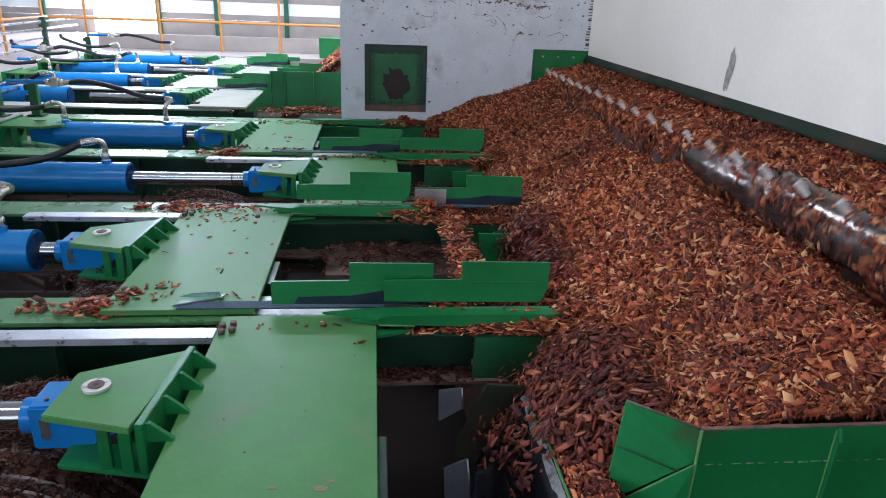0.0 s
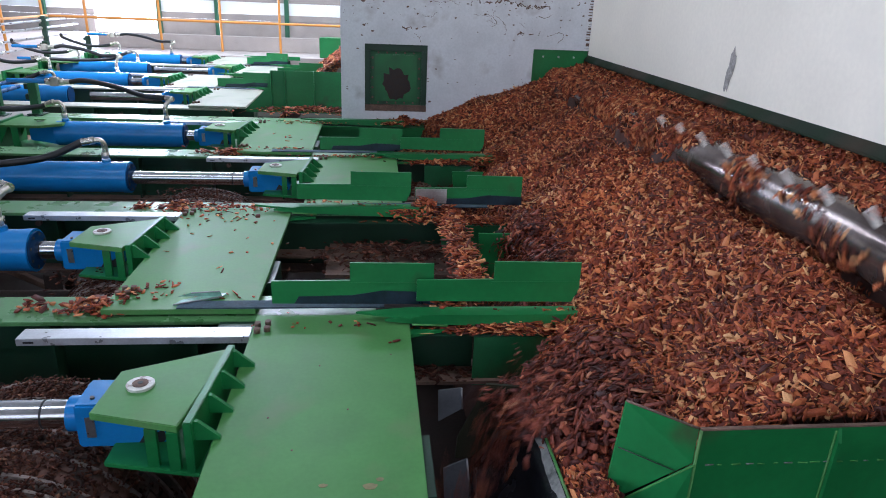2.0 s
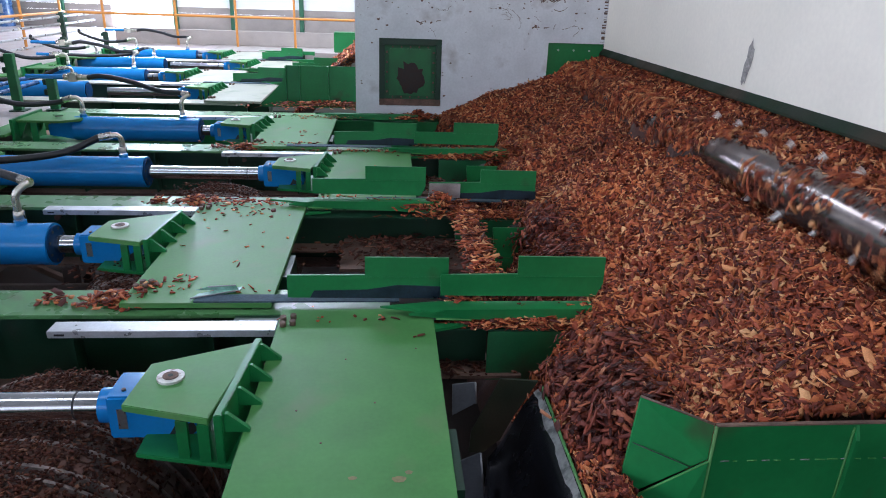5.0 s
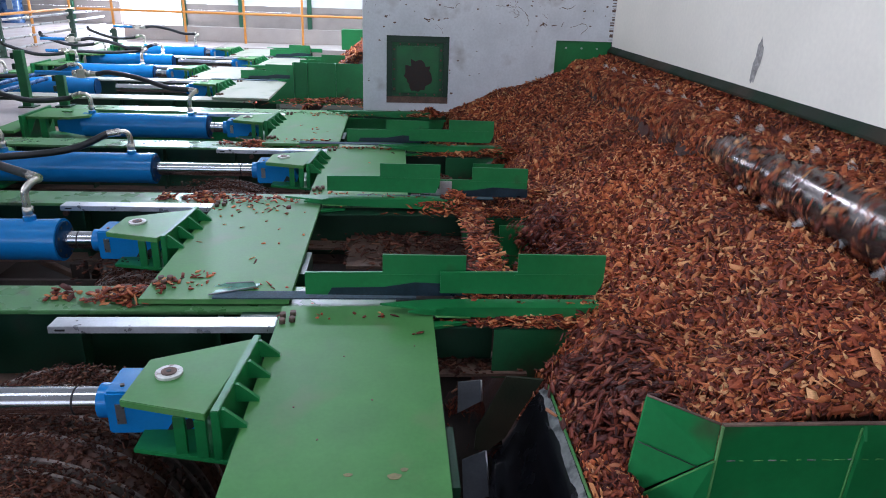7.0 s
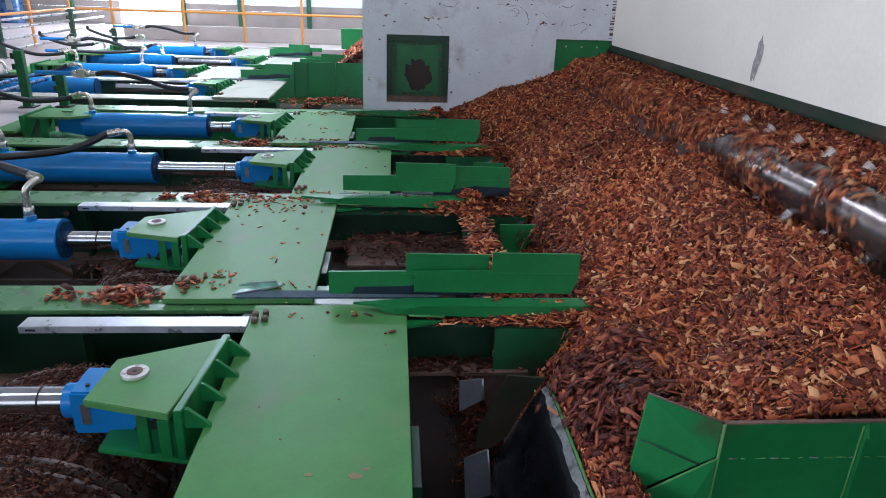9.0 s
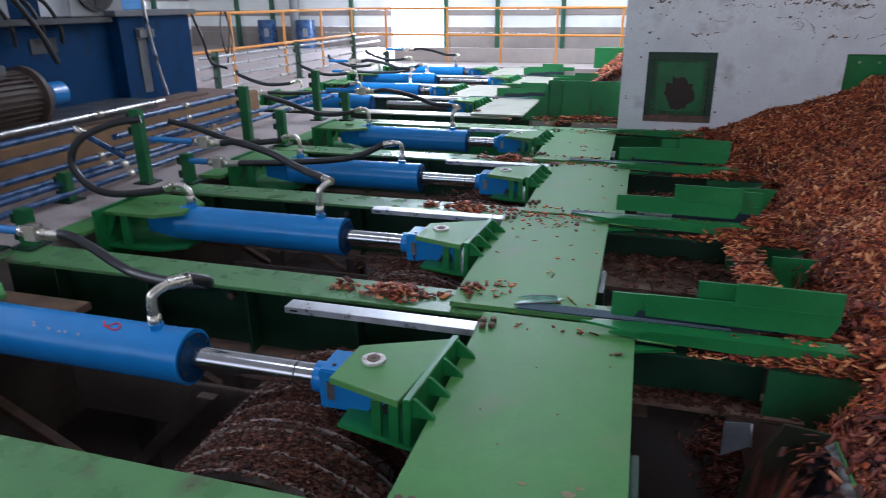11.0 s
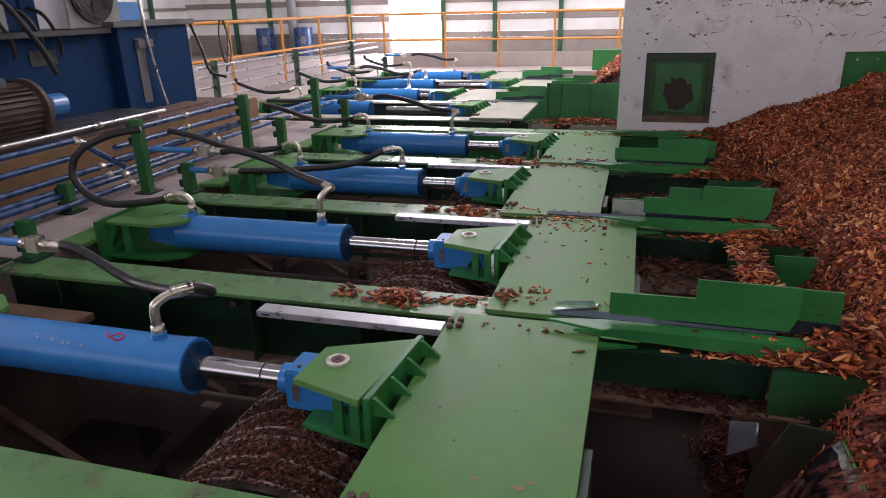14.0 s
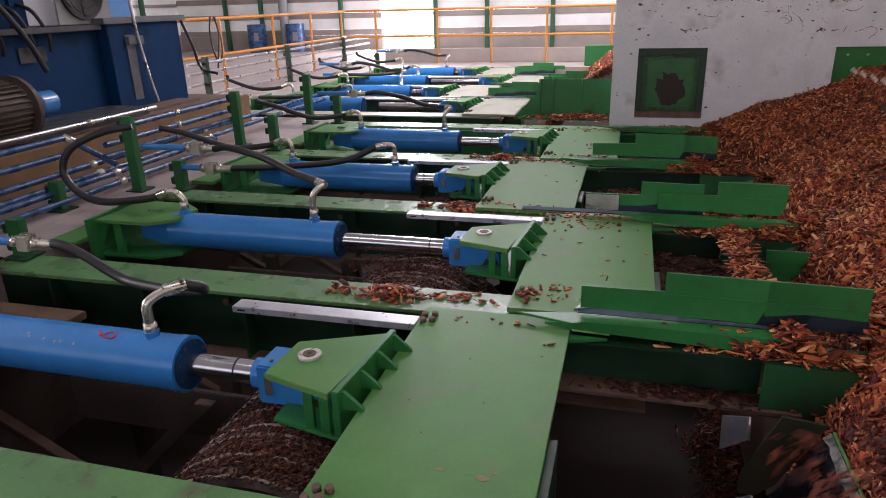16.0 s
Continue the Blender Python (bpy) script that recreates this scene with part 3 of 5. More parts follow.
# ---- hydraulic cylinders ----
def cylinder(x, y, pin, group="hydraulic cylinders"):
    """x: the barrel's front end. The rod is a part of its own; pin is where its eye stands."""
    c = thing("hydraulic_cylinder", x, y, -0.045, "blue hydraulic cylinder with chromed rod over the pit", "hydraulic cylinder", group)
    R = 0.118
    bar = rod((-1.20, 0, 0), (-0.004, 0, 0), R, 40)
    barrel = part("barrel", bar, BLUE, c)
    part("end_ring", rod((-0.045, 0, 0), (0.0, 0, 0), R + 0.003, 40), BLUE, barrel)
    part("gland", rod((-0.001, 0, 0), (0.012, 0, 0), R - 0.012, 36), BLUE_DARK, c, "dark blue end face")
    for k in range(8):
        a = 2 * math.pi * (k + 0.5) / 8
        part("screw", rod((0.01, 0.09 * math.cos(a), 0.09 * math.sin(a)), (0.016, 0.09 * math.cos(a), 0.09 * math.sin(a)), 0.009, 8), BLACK, c)
    part("tail_eye", prism([(-1.20, -0.10), (-1.20, 0.09), (-1.30, 0.06), (-1.44, 0.05), (-1.44, -0.06), (-1.30, -0.08)], "y", -0.07, 0.07, 0.006), BLUE, c)
    for px in (-0.165, -1.12):
        part("port_boss", rod((px, 0, R - 0.02), (px, 0, R + 0.022), 0.033, 20), BLUE, c)
    # rod with its eye
    ro = part("piston_rod", rod((-1.15, 0, 0), (-0.235, 0, 0), 0.05, 40), CHROME, c, "polished chromed rod")
    part("rod_ring", rod((-0.335, 0, 0), (-0.328, 0, 0), 0.051, 32), BLACK, ro)
    part("neck", rod((-0.245, 0, 0), (-0.19, 0, 0), 0.063, 24), BLUE, ro)
    part("rod_eye", prism([(-0.20, -0.085), (-0.20, 0.085), (-0.11, 0.085), (0.10, 0.03), (0.12, -0.03), (0.10, -0.085)], "y", -0.085, 0.085, 0.008), BLUE, ro)
    part("name_plate", box(-0.165, -0.135, -0.089, -0.086, -0.04, 0.04), STEEL, ro, "small metal plate")
    part("grease_smudge", prism([(0.0, -0.07), (0.03, -0.02), (0.055, -0.035), (0.085, -0.015), (0.10, -0.05), (0.07, -0.078), (0.04, -0.06)], "y", -0.0875, -0.0855), BLACK, ro, "black grease smudge")
    part("grease_nipple", rod((-0.15, -0.04, 0.08), (-0.15, -0.04, 0.092), 0.008, 8), BLACK, ro)
    ro.location = (pin - x, 0, 0)
    return c, ro


def anchor(x, y, group="anchor brackets"):
    """The green bracket that holds the cylinder's tail."""
    a = thing("anchor_bracket", x, y, 0, "green welded steel bracket holding the cylinder tail", "bracket", group)
    shape = [(-0.27, -0.23), (0.12, -0.23), (0.27, -0.12), (0.27, 0.12), (0.12, 0.23), (-0.27, 0.23)]
    part("top_plate", prism(shape, "z", 0.045, 0.068, 0.003), DECK, a)
    part("bottom_plate", prism(shape, "z", -0.19, -0.168, 0.003), GREEN, a)
    part("back_plate", box(-0.30, -0.271, -0.30, 0.30, -0.30, 0.085, 0.003), GREEN, a)
    for yy in (-0.2, 0.2):
        part("post", box(-0.16, -0.10, yy - 0.012, yy + 0.012, -0.167, 0.044), GREEN, a)
        part("rib", prism([(-0.27, 0.044), (-0.19, 0.044), (-0.27, -0.12)], "y", yy - 0.01, yy + 0.01), GREEN, a)
    pin = part("pin_head", rod((0.02, 0, 0.06), (0.02, 0, 0.078), 0.035, 20), STEEL, a)
    part("keeper", box(-0.03, 0.07, -0.018, 0.018, 0.078, 0.088, 0.002), DECK, pin)
    part("foot", box(-0.62, -0.301, -0.42, 0.42, -0.06, -0.032, 0.003), DECK, a)
    return a


def paint_marks(c):
    """Red chalk and white paint specks on a barrel."""
    def on(x, a, r=0.1195):
        return (x, -r * math.sin(a), r * math.cos(a))
    part("chalk_mark", tube([on(-0.42, 0.1), on(-0.39, 0.35), on(-0.35, 0.1), on(-0.32, 0.3), on(-0.34, 0.45), on(-0.40, 0.3)], 0.004, 6), RED_MARK, c, "red chalk squiggle")
    for x, a in ((-0.75, 0.6), (-0.74, 0.72), (-0.66, 0.75), (-0.60, 0.8), (-0.57, 0.78), (-0.50, 0.8)):
        part("paint_speck", rod(on(x, a, 0.116), on(x, a, 0.1195), 0.006, 8), FAN_WHITE, c, "white paint speck")


# ---- the sliding pushers ----
def pusher(x, y, group="pushers", boards="fn", deck_mat=None):
    """Built about its pin: deck, lug with gussets, guide strip, and the stepped boards that reach into the bark."""
    p = thing("pusher_plate", x, y, 0, "green painted steel pusher plate with lug and stepped boards", "pusher plate", group)
    deck = part("deck", box(0.29, 0.97, -0.860, 0.665, -0.026, 0.0, 0.002), deck_mat or DECK, p, "worn pale green deck sheet")
    lug = part("lug_top", prism([(-0.115, -0.16), (0.185, -0.245), (0.255, 0.24), (0.235, 0.25), (-0.10, 0.10)], "z", 0.035, 0.062, 0.003), DECK, p, "tapered green lug plate")
    part("lug_bottom", prism([(-0.08, -0.19), (0.29, -0.27), (0.29, 0.25), (-0.08, 0.14)], "z", -0.130, -0.112, 0.003), GREEN, p)
    part("lug_upright", prism([(0.205, -0.255), (0.232, -0.255), (0.275, 0.255), (0.248, 0.255)], "z", -0.111, 0.080, 0.003), GREEN, p)
    for px, py in ((0.09, -0.22), (0.165, -0.242)):
        part("post", box(px - 0.018, px + 0.018, py, py + 0.02, -0.111, 0.034), GREEN, p)
    for k in range(4):
        yy = -0.225 + k * 0.15
        xx = 0.222 + 0.012 * k + 0.012
        part("gusset", prism([(xx, 0.0), (xx, 0.070), (xx + 0.012, 0.070), (xx + 0.080, 0.010), (xx + 0.080, 0.0)], "y", yy - 0.008, yy + 0.008), GREEN, p)
    w = part("pin_washer", rod((0, 0, 0.062), (0, 0, 0.072), 0.047, 28), WASHER, p)
    part("pin_end", rod((0, 0, 0.072), (0, 0, 0.075), 0.027, 20), RUST, w)
    part("centre_hole", rod((0, 0, 0.075), (0, 0, 0.0765), 0.009, 12), BLACK, w)
    strip = part("guide_strip", box(-0.64, 0.288, 0.455, 0.545, -0.026, 0.006, 0.002), STRIP, p, "long bare steel guide strip")
    part("strip_hole", box(-0.61, -0.57, 0.451, 0.4545, -0.014, -0.006), BLACK, strip)
    for k, (bx, by) in enumerate(((0.315, 0.50), (0.355, 0.515), (0.31, 0.555), (0.352, 0.57), (0.315, -0.70), (0.355, -0.69), (0.33, -0.65), (0.37, -0.645))):
        part("bolt", rod((bx, by, 0.0), (bx, by, 0.022), 0.0145, 6), RUST, p)
    for yy, x0, nm in ((0.668, 1.005, "far_board"), (-0.87, 1.05, "near_board")):
        if nm[0] not in boards:
            continue
        L, dz, lo = (0.755, 0.006, 0.068) if yy > 0 else (0.735, -0.020, 0.035)
        shp = [(x0, lo), (x0 + L - 0.03, lo - 0.008), (x0 + L, lo + 0.06), (x0 + L, 0.25 + dz), (x0 + 0.352, 0.255 + dz), (x0 + 0.352, 0.168 + dz), (x0, 0.165 + dz)]
        b = part("stepped_board", prism(shp, "y", yy - 0.006, yy + 0.006), GREEN, p, "bright green stepped board")
        part("end_plate", prism([(yy + 0.007, lo + 0.02), (yy + (0.10 if yy < 0 else 0.05), lo + 0.05), (yy + (0.10 if yy < 0 else 0.05), 0.20 + dz), (yy + 0.007, 0.25 + dz)], "x", x0 + L - 0.012, x0 + L - 0.001), DARK_GREEN, b)
        part("lap_strip", box(x0 + 0.34, x0 + L - 0.004, yy - 0.0085, yy - 0.0062, 0.150 + dz, 0.158 + dz), GREEN, b)
        if yy < 0:
            part("scrape", prism([(x0 + 0.10, 0.035), (x0 + 0.74, 0.028), (x0 + 0.74, 0.088), (x0 + 0.5, 0.098), (x0 + 0.36, 0.075), (x0 + 0.12, 0.07)], "y", yy - 0.0085, yy - 0.0062), NAVY, b, "dark scraped patch")

    # the wedge bar: a pointed flange with a tall front lip that ploughs beneath the bark
    ww = prism([(0.73, 0.612), (0.98, 0.545), (1.06, 0.572), (1.86, 0.572), (1.86, 0.655), (0.98, 0.655)], "z", 0.030, 0.042, 0.002)
    wedge = part("wedge_bar", ww, GREEN, p, "pointed green wedge bar")
    lip = prism([(0.86, 0.018), (1.0, 0.003), (1.86, -0.030), (1.86, 0.046), (1.02, 0.046), (0.86, 0.026)], "y", 0.560, 0.571)
    part("wedge_lip", lip, GREEN, wedge)
    part("wedge_foot", prism([(0.972, 0.50), (1.13, 0.555), (0.972, 0.557)], "z", -0.034, -0.020), GREEN, wedge)
    part("wedge_weld", rod((0.98, 0.5585, 0.002), (1.14, 0.5585, -0.006), 0.005, 8), DECK, wedge)
    if "n" in boards:
        part("scraped_band", box(0.62, 1.56, -0.859, -0.785, 0.0005, 0.008), WORN_EDGE, p, "scraped blue grey band")
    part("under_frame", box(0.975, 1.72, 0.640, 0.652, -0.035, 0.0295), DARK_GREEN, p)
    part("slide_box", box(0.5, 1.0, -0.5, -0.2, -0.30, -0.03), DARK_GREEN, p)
    return p


NEAR_PINS = [
    [(0, -0.819), (0.5, -0.786), (1, -0.754), (1.5, -0.707), (2, -0.67), (2.5, -0.629), (3, -0.624), (3.5, -0.624), (6, -0.628), (6.5, -0.633), (7, -0.655), (7.5, -0.696), (8, -0.72), (10.3, -0.87), (11, -0.91), (12, -0.97), (13, -1.03), (14, -1.075), (15, -1.122), (16, -1.17)],
    [(0, -1.372), (3.5, -1.368), (6, -1.361), (6.5, -1.336), (7, -1.315), (7.5, -1.294), (8, -1.263), (10.3, -1.15), (11, -1.1), (12, -1.035), (13, -0.988), (14, -0.935), (15, -0.862), (16, -0.8)],
    [(0, -0.631), (3.5, -0.627), (6, -0.651), (6.5, -0.701), (7, -0.737), (8, -0.794), (10.3, -0.965), (11, -1.01), (12, -1.06), (13, -1.115), (14, -1.18), (15, -1.242), (16, -1.305)],
    [(0, -1.389), (3.5, -1.389), (6, -1.387), (7, -1.34), (8, -1.301), (10.3, -1.21), (12.5, -1.17), (14.5, -1.12), (16, -1.06)]]
FAR_PINS = [-2.38, -3.10, -2.47, -3.22]
FAR_DXS = [-2.05, -1.80, -1.98, -1.84]
MOVERS = []

END_X = -1.735
for y, pins in zip(YS, NEAR_PINS):
    c, ro = cylinder(END_X, y, pins[0][1])
    if y < 3:
        paint_marks(c)
    anchor(-3.11, y)
    p = pusher(pins[0][1], y, boards="n" if y > 6.5 else "f" if y < 3 else "fn")
    if y < 3:
        for sx, sy, rx, ry in ((0.80, -0.48, 0.022, 0.014), (0.66, -0.47, 0.014, 0.008), (0.83, -0.45, 0.012, 0.009)):
            part("rust_smear", prism([(sx + rx * (1 + 0.3 * math.sin(5 * q)) * math.cos(q), sy + ry * math.sin(q)) for q in (k * 0.5236 for k in range(12))], "z", 0.0003, 0.0012), SMEAR, p, "faint rust smear")
        for sx, sy in ((0.72, -0.08), (0.45, -0.12), (0.60, 0.22), (0.55, -0.3), (0.88, 0.3)):
            part("speck", rod((sx, sy, 0.0), (sx, sy, 0.002), 0.004, 6), RUST, p)
    if 5 < y < 6:
        part("bare_end", box(1.052, 1.265, -0.886, -0.8795, 0.038, 0.140, 0.002), STEEL, p, "bare scuffed steel end of the board")
    MOVERS.append((ro, [(t, pose(x - END_X, 0, 0)) for t, x in pins]))
    MOVERS.append((p, [(t, pose(x, y, 0)) for t, x in pins]))
for y, x, dx in zip(FAR_YS, FAR_PINS, FAR_DXS):
    cylinder(END_X + dx, y, x)
    anchor(-3.11 + dx, y)
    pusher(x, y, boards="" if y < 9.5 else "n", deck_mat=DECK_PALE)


def loose_chips():
    """Chips that ride on the pushers."""
    spots = [
        [(0.60, 0.58, 0.3, 0.08, 12, 0.0), (0.9, 0.40, 0.05, 0.05, 2, 0.0), (1.35, 0.62, 0.35, 0.02, 40, 0.045), (1.6, 0.62, 0.2, 0.025, 90, 0.05)],
        [(0.36, -0.72, 0.06, 0.1, 26, 0.02), (0.50, -0.66, 0.12, 0.12, 22, 0.0), (0.72, -0.75, 0.2, 0.06, 16, 0.0), (0.65, -0.1, 0.5, 0.8, 16, 0.0), (0.6, 0.5, 0.5, 0.2, 45, 0.0), (0.5, 0.62, 0.4, 0.05, 70, 0.015), (1.5, 0.62, 0.35, 0.025, 120, 0.05)],
        [(0.55, 0.61, 0.5, 0.04, 70, 0.01), (0.5, -0.77, 0.5, 0.05, 26, 0.005), (0.8, 0.1, 0.3, 0.8, 6, 0.0), (1.4, 0.62, 0.4, 0.025, 120, 0.05)],
        [(0.5, -0.74, 0.5, 0.10, 50, 0.01), (0.6, 0.0, 0.4, 0.7, 9, 0.0), (0.9, 0.55, 0.5, 0.1, 80, 0.02)]]
    for k, (y, pins, s) in enumerate(zip(YS, NEAR_PINS, spots)):
        ob = litter("loose_chips", s, "loose brown bark chips lying on a pusher plate", 80 + k, 0.022, 0.014, 0.006)
        MOVERS.append((ob, [(t, pose(x, y, 0)) for t, x in pins]))
    for k, (y, pins) in enumerate(zip(YS, NEAR_PINS)):
        s = [(1.86, yy, 0.10, 0.12, 160, 0.10) for yy in ((0.60,) if k == 0 else (0.60, -0.82))] + [(1.72, 0.55, 0.12, 0.06, 60, 0.03)]
        ob = litter("pushed_chips", s, "bark chips shoved along by a pusher plate", 140 + k, 0.045, 0.017, 0.01)
        MOVERS.append((ob, [(t, pose(x, y, 0)) for t, x in pins]))
    shard = thing("clear_shard", -1.37, 3.71, 0, "broken strip of clear plastic on the deck", "plastic strip")
    part("film", prism([(0.60, -0.835), (0.67, -0.80), (0.80, -0.745), (0.815, -0.70), (0.74, -0.715), (0.62, -0.78)], "z", 0.004, 0.010, 0.001), SHARD, shard)
    part("folded_edge", prism([(0.60, 0.010), (0.80, 0.010), (0.79, 0.035), (0.66, 0.028)], "y", -0.742, -0.738), SHARD, shard)
    for a, b in (((0.60, -0.835, 0.012), (0.80, -0.747, 0.012)), ((0.66, -0.742, 0.028), (0.79, -0.742, 0.036))):
        part("bright_fold", rod(a, b, 0.0035, 6), FAN_WHITE, shard, "pale fold line")
    MOVERS.append((shard, [(t, pose(x, 3.71, 0)) for t, x in NEAR_PINS[1]]))


loose_chips()


# ---- bark, rollers and apron ----
pile("bark_pile", pile_height, 0.66, 2.64, 1.30, PIER_Y - 0.01, 112000, 3, "big pile of reddish brown bark chips in the trough", 0.045, 1.5)


def shaded_face(x, y):
    """The freshly broken face of the pile, ragged above, its shade in the chips' colour."""
    h = pile_height(x, y) + 0.012
    return np.where(x < 1.04 + 0.07 * np.sin(y * 5.0) + 0.04 * np.sin(y * 13.0), h, -1.1)


pile("damp_bark", shaded_face, 0.775, 1.16, 1.45, 2.40, 7500, 8, "dark red bark crumbs on the broken face, shade in their colour", 0.030, 1.0, BARK_FACE, False)
pile("damp_bark", shaded_face, 0.80, 1.20, 3.0, 4.3, 5000, 9, "dark red bark crumbs on the broken face, shade in their colour", 0.030, 1.0, BARK_FACE, False)
pile("damp_bark", shaded_face, 0.80, 1.20, 4.6, 6.9, 6000, 10, "dark red bark crumbs on the broken face, shade in their colour", 0.032, 1.0, BARK_FACE, False)


def far_pile(x, y):
    s = x + 0.80 + 0.15 * np.sin(y * 2)
    return np.clip(np.where(s < 0, 1.4 * s, 0.75 * s) + 0.03 * np.sin(6 * x + 3 * y), -1.0, 1.3)


pile("bark_pile", far_pile, -1.5, 0.2, 10.0, 15.0, 9000, 4, "heap of reddish bark chips behind the pier", 0.06)


def spin(speed, phase=0.0):
    """Rows about the y axis, degrees each second."""
    n = int(math.ceil(16 * speed / 70))
    return [(round(16 * k / n, 3), phase + 16 * k / n * speed) for k in range(n + 1)]


RX, RZ = 2.24, 0.47


def roller():
    r = thing("pinned_roller", RX, 1.2, RZ, "shiny steel roller with pins turning in the bark", "roller")
    part("drum", rod((0, 0, 0), (0, 6.58, 0), 0.148, 48), ROLLER, r)
    pin = part("pin", box(-0.010, 0.010, -0.010, 0.010, 0.14, 0.238, 0.003), PIN_PALE, r, "square worn steel pin")
    for k in range(22):
        for j in range(2 if k < 11 else 1):
            o = pin if k + j == 0 else new("pin", pin.data)
            o.parent = r
            o.matrix_local = pose(0, 0.12 + k * 0.3 + 0.15 * j, 0) @ Matrix.Rotation(math.pi * j, 4, "Y")
    MOVERS.append((r, [(t, pose(RX, 1.2, RZ, 0, -a, 0)) for t, a in spin(450, 45)]))
    # chips thrown round by the roller, in three rigid bands
    for k in range(5):
        rng = np.random.default_rng(20 + k)
        n = 4200
        a, y, q = rng.uniform(0, 2 * math.pi, n), rng.uniform(0.35, 6.5, n), 0.150 + np.abs(rng.normal(0, 0.023, n))
        q = 0.150 + (q - 0.150) * np.clip(1.2 - 0.12 * y, 0.4, 1)
        patch = np.cos(2 * a + 5.3 * y + 1.7 * k) + np.cos(9.1 * y - a + 2.3 * k) + 0.8 * np.cos(3 * a - 2.2 * y)
        keep = patch > np.where(y > 3.0, -0.1, 0.95)
        a, y, q = a[keep], y[keep], q[keep]
        P = np.stack([q * np.sin(a), y, q * np.cos(a)], 1)
        ob = tagged(chip_mesh("tossed_chips", P, P / 0.2 * (1, 0, 1), 0.034, 0.013, 30 + k, 0.9), "bark chips tossed round by the roller", "bark chips", kind="stuff")
        MOVERS.append((ob, [(t, pose(RX, 1.2, RZ, 0, -v, 0)) for t, v in spin(250 + 60 * k)]))


roller()


def discharge():
    """A bent black sheet below the foot of the bark, with guide plates at its far end."""
    d = thing("chute_sheet", 0, 1.2, 0, "bent glossy black chute sheet with a scuffed pale rim", "chute")
    prof = [(0.748, -0.088), (0.715, -0.115), (0.685, -0.16), (0.655, -0.225), (0.625, -0.30), (0.59, -0.365), (0.555, -0.42), (0.545, -0.60), (0.55, -1.0)]
    sheet = bmesh.new()
    for off in (0.0, 0.010):
        rows = [[sheet.verts.new((x + off, y, z - off * 0.6)) for x, z in prof] for y in (0.0, 1.05)]
        for k in range(len(prof) - 1):
            sheet.faces.new((rows[0][k], rows[0][k + 1], rows[1][k + 1], rows[1][k])).smooth = True
    part("sheet", sheet, GLOSS_BLACK, d)
    rng = random.Random(31)
    worn = bmesh.new()
    ys = [1.05 * k / 36 for k in range(37)]
    inner = [0.5 + 0.3 * math.sin(k * 0.7) + rng.uniform(-0.2, 0.2) for k in range(37)]
    top = [worn.verts.new((0.744, y, -0.0835)) for y in ys]
    mid = [worn.verts.new((0.7255, y, -0.1005)) for y in ys]
    low = [worn.verts.new((0.7255 - 0.012 * f, y, -0.1005 - 0.010 * f)) for y, f in zip(ys, inner)]
    for k in range(36):
        worn.faces.new((top[k], top[k + 1], mid[k + 1], mid[k]))
        worn.faces.new((mid[k], mid[k + 1], low[k + 1], low[k]))
    part("worn_rim", worn, WORN_PALE, d, "rim scuffed to pale metal")
    part("rim_bead", rod((0.752, 0, -0.082), (0.752, 1.05, -0.082), 0.006, 8), DECK, d, "thin green rim")
    # The skirt's dark colour stands in for the pit's shade on this plate.
    g = thing("chute_plate", 0.0, 2.262, 0.0, "green sloping guide plate, pit shade in its colour", "chute plate")
    part("plate", prism([(0.585, -0.05), (0.735, -0.065), (0.655, -0.215), (0.60, -0.34), (0.535, -0.40), (0.475, -0.40), (0.48, -0.30)], "y", 0.0, 0.012), SKIRT, g)
    for pts, yy in (([(0.405, -0.135), (0.50, -0.125), (0.508, -0.225), (0.41, -0.285)], 2.36), ([(0.425, -0.43), (0.52, -0.385), (0.55, -0.62), (0.44, -0.66)], 2.24)):
        m = thing("deflector_sheet", 0, yy, 0, "bent scuffed steel deflector sheet in the pit", "deflector", "deflectors")
        part("sheet", prism(pts, "y", -0.004, 0.004, 0.001), GREY, m)
        part("bright_edge", rod((pts[1][0], -0.005, pts[1][1]), (pts[2][0], -0.005, pts[2][1]), 0.004, 6), STEEL, m, "bright worn edge")
    for y in (3.95, 5.5):
        g2 = thing("chute_plate", 0.95, y, -0.2, "green sloping chute plate in the pit", "chute plate")
        part("plate", prism([(-0.15, 0.18), (0.12, 0.18), (-0.02, -0.12), (-0.12, -0.12)], "y", 0, 0.012), GREEN, g2)
    # bark-covered crossbars in the second and third pits
    for x, y0, y1, k in ((0.655, 2.98, 4.78, 0),):
        t = thing("bark_crossbar", x, y0, -0.06, "narrow steel bar buried in bark chips", "crossbar")
        part("bar", rod((0, 0, 0), (0, y1 - y0, 0), 0.055, 16), RUST, t)
        litter("bar_chips", [(x, y0 + (y1 - y0) * (j + 0.5) / 8, 0.075, 0.2, 190, 0.05) for j in range(8)], "bark chips covering the crossbar", 90 + k, 0.045, 0.016, -0.02)
    for i, y in enumerate(YS[1:3]):
        s = thing("pit_shelf", 0.2, y, -0.22, "bark covered shelf inside the pit", "shelf")
        part("plate", box(-0.35, 0.45, 0.05, 0.6, -0.02, 0.0), RUST, s)
        litter("shelf_chips", [(0.25, y + 0.3, 0.5, 0.3, 420, 0.08)], "bark chips on the pit shelf, darkened for shade", 70 + i, 0.036, 0.014, -0.21, BARK_SHADE)


discharge()


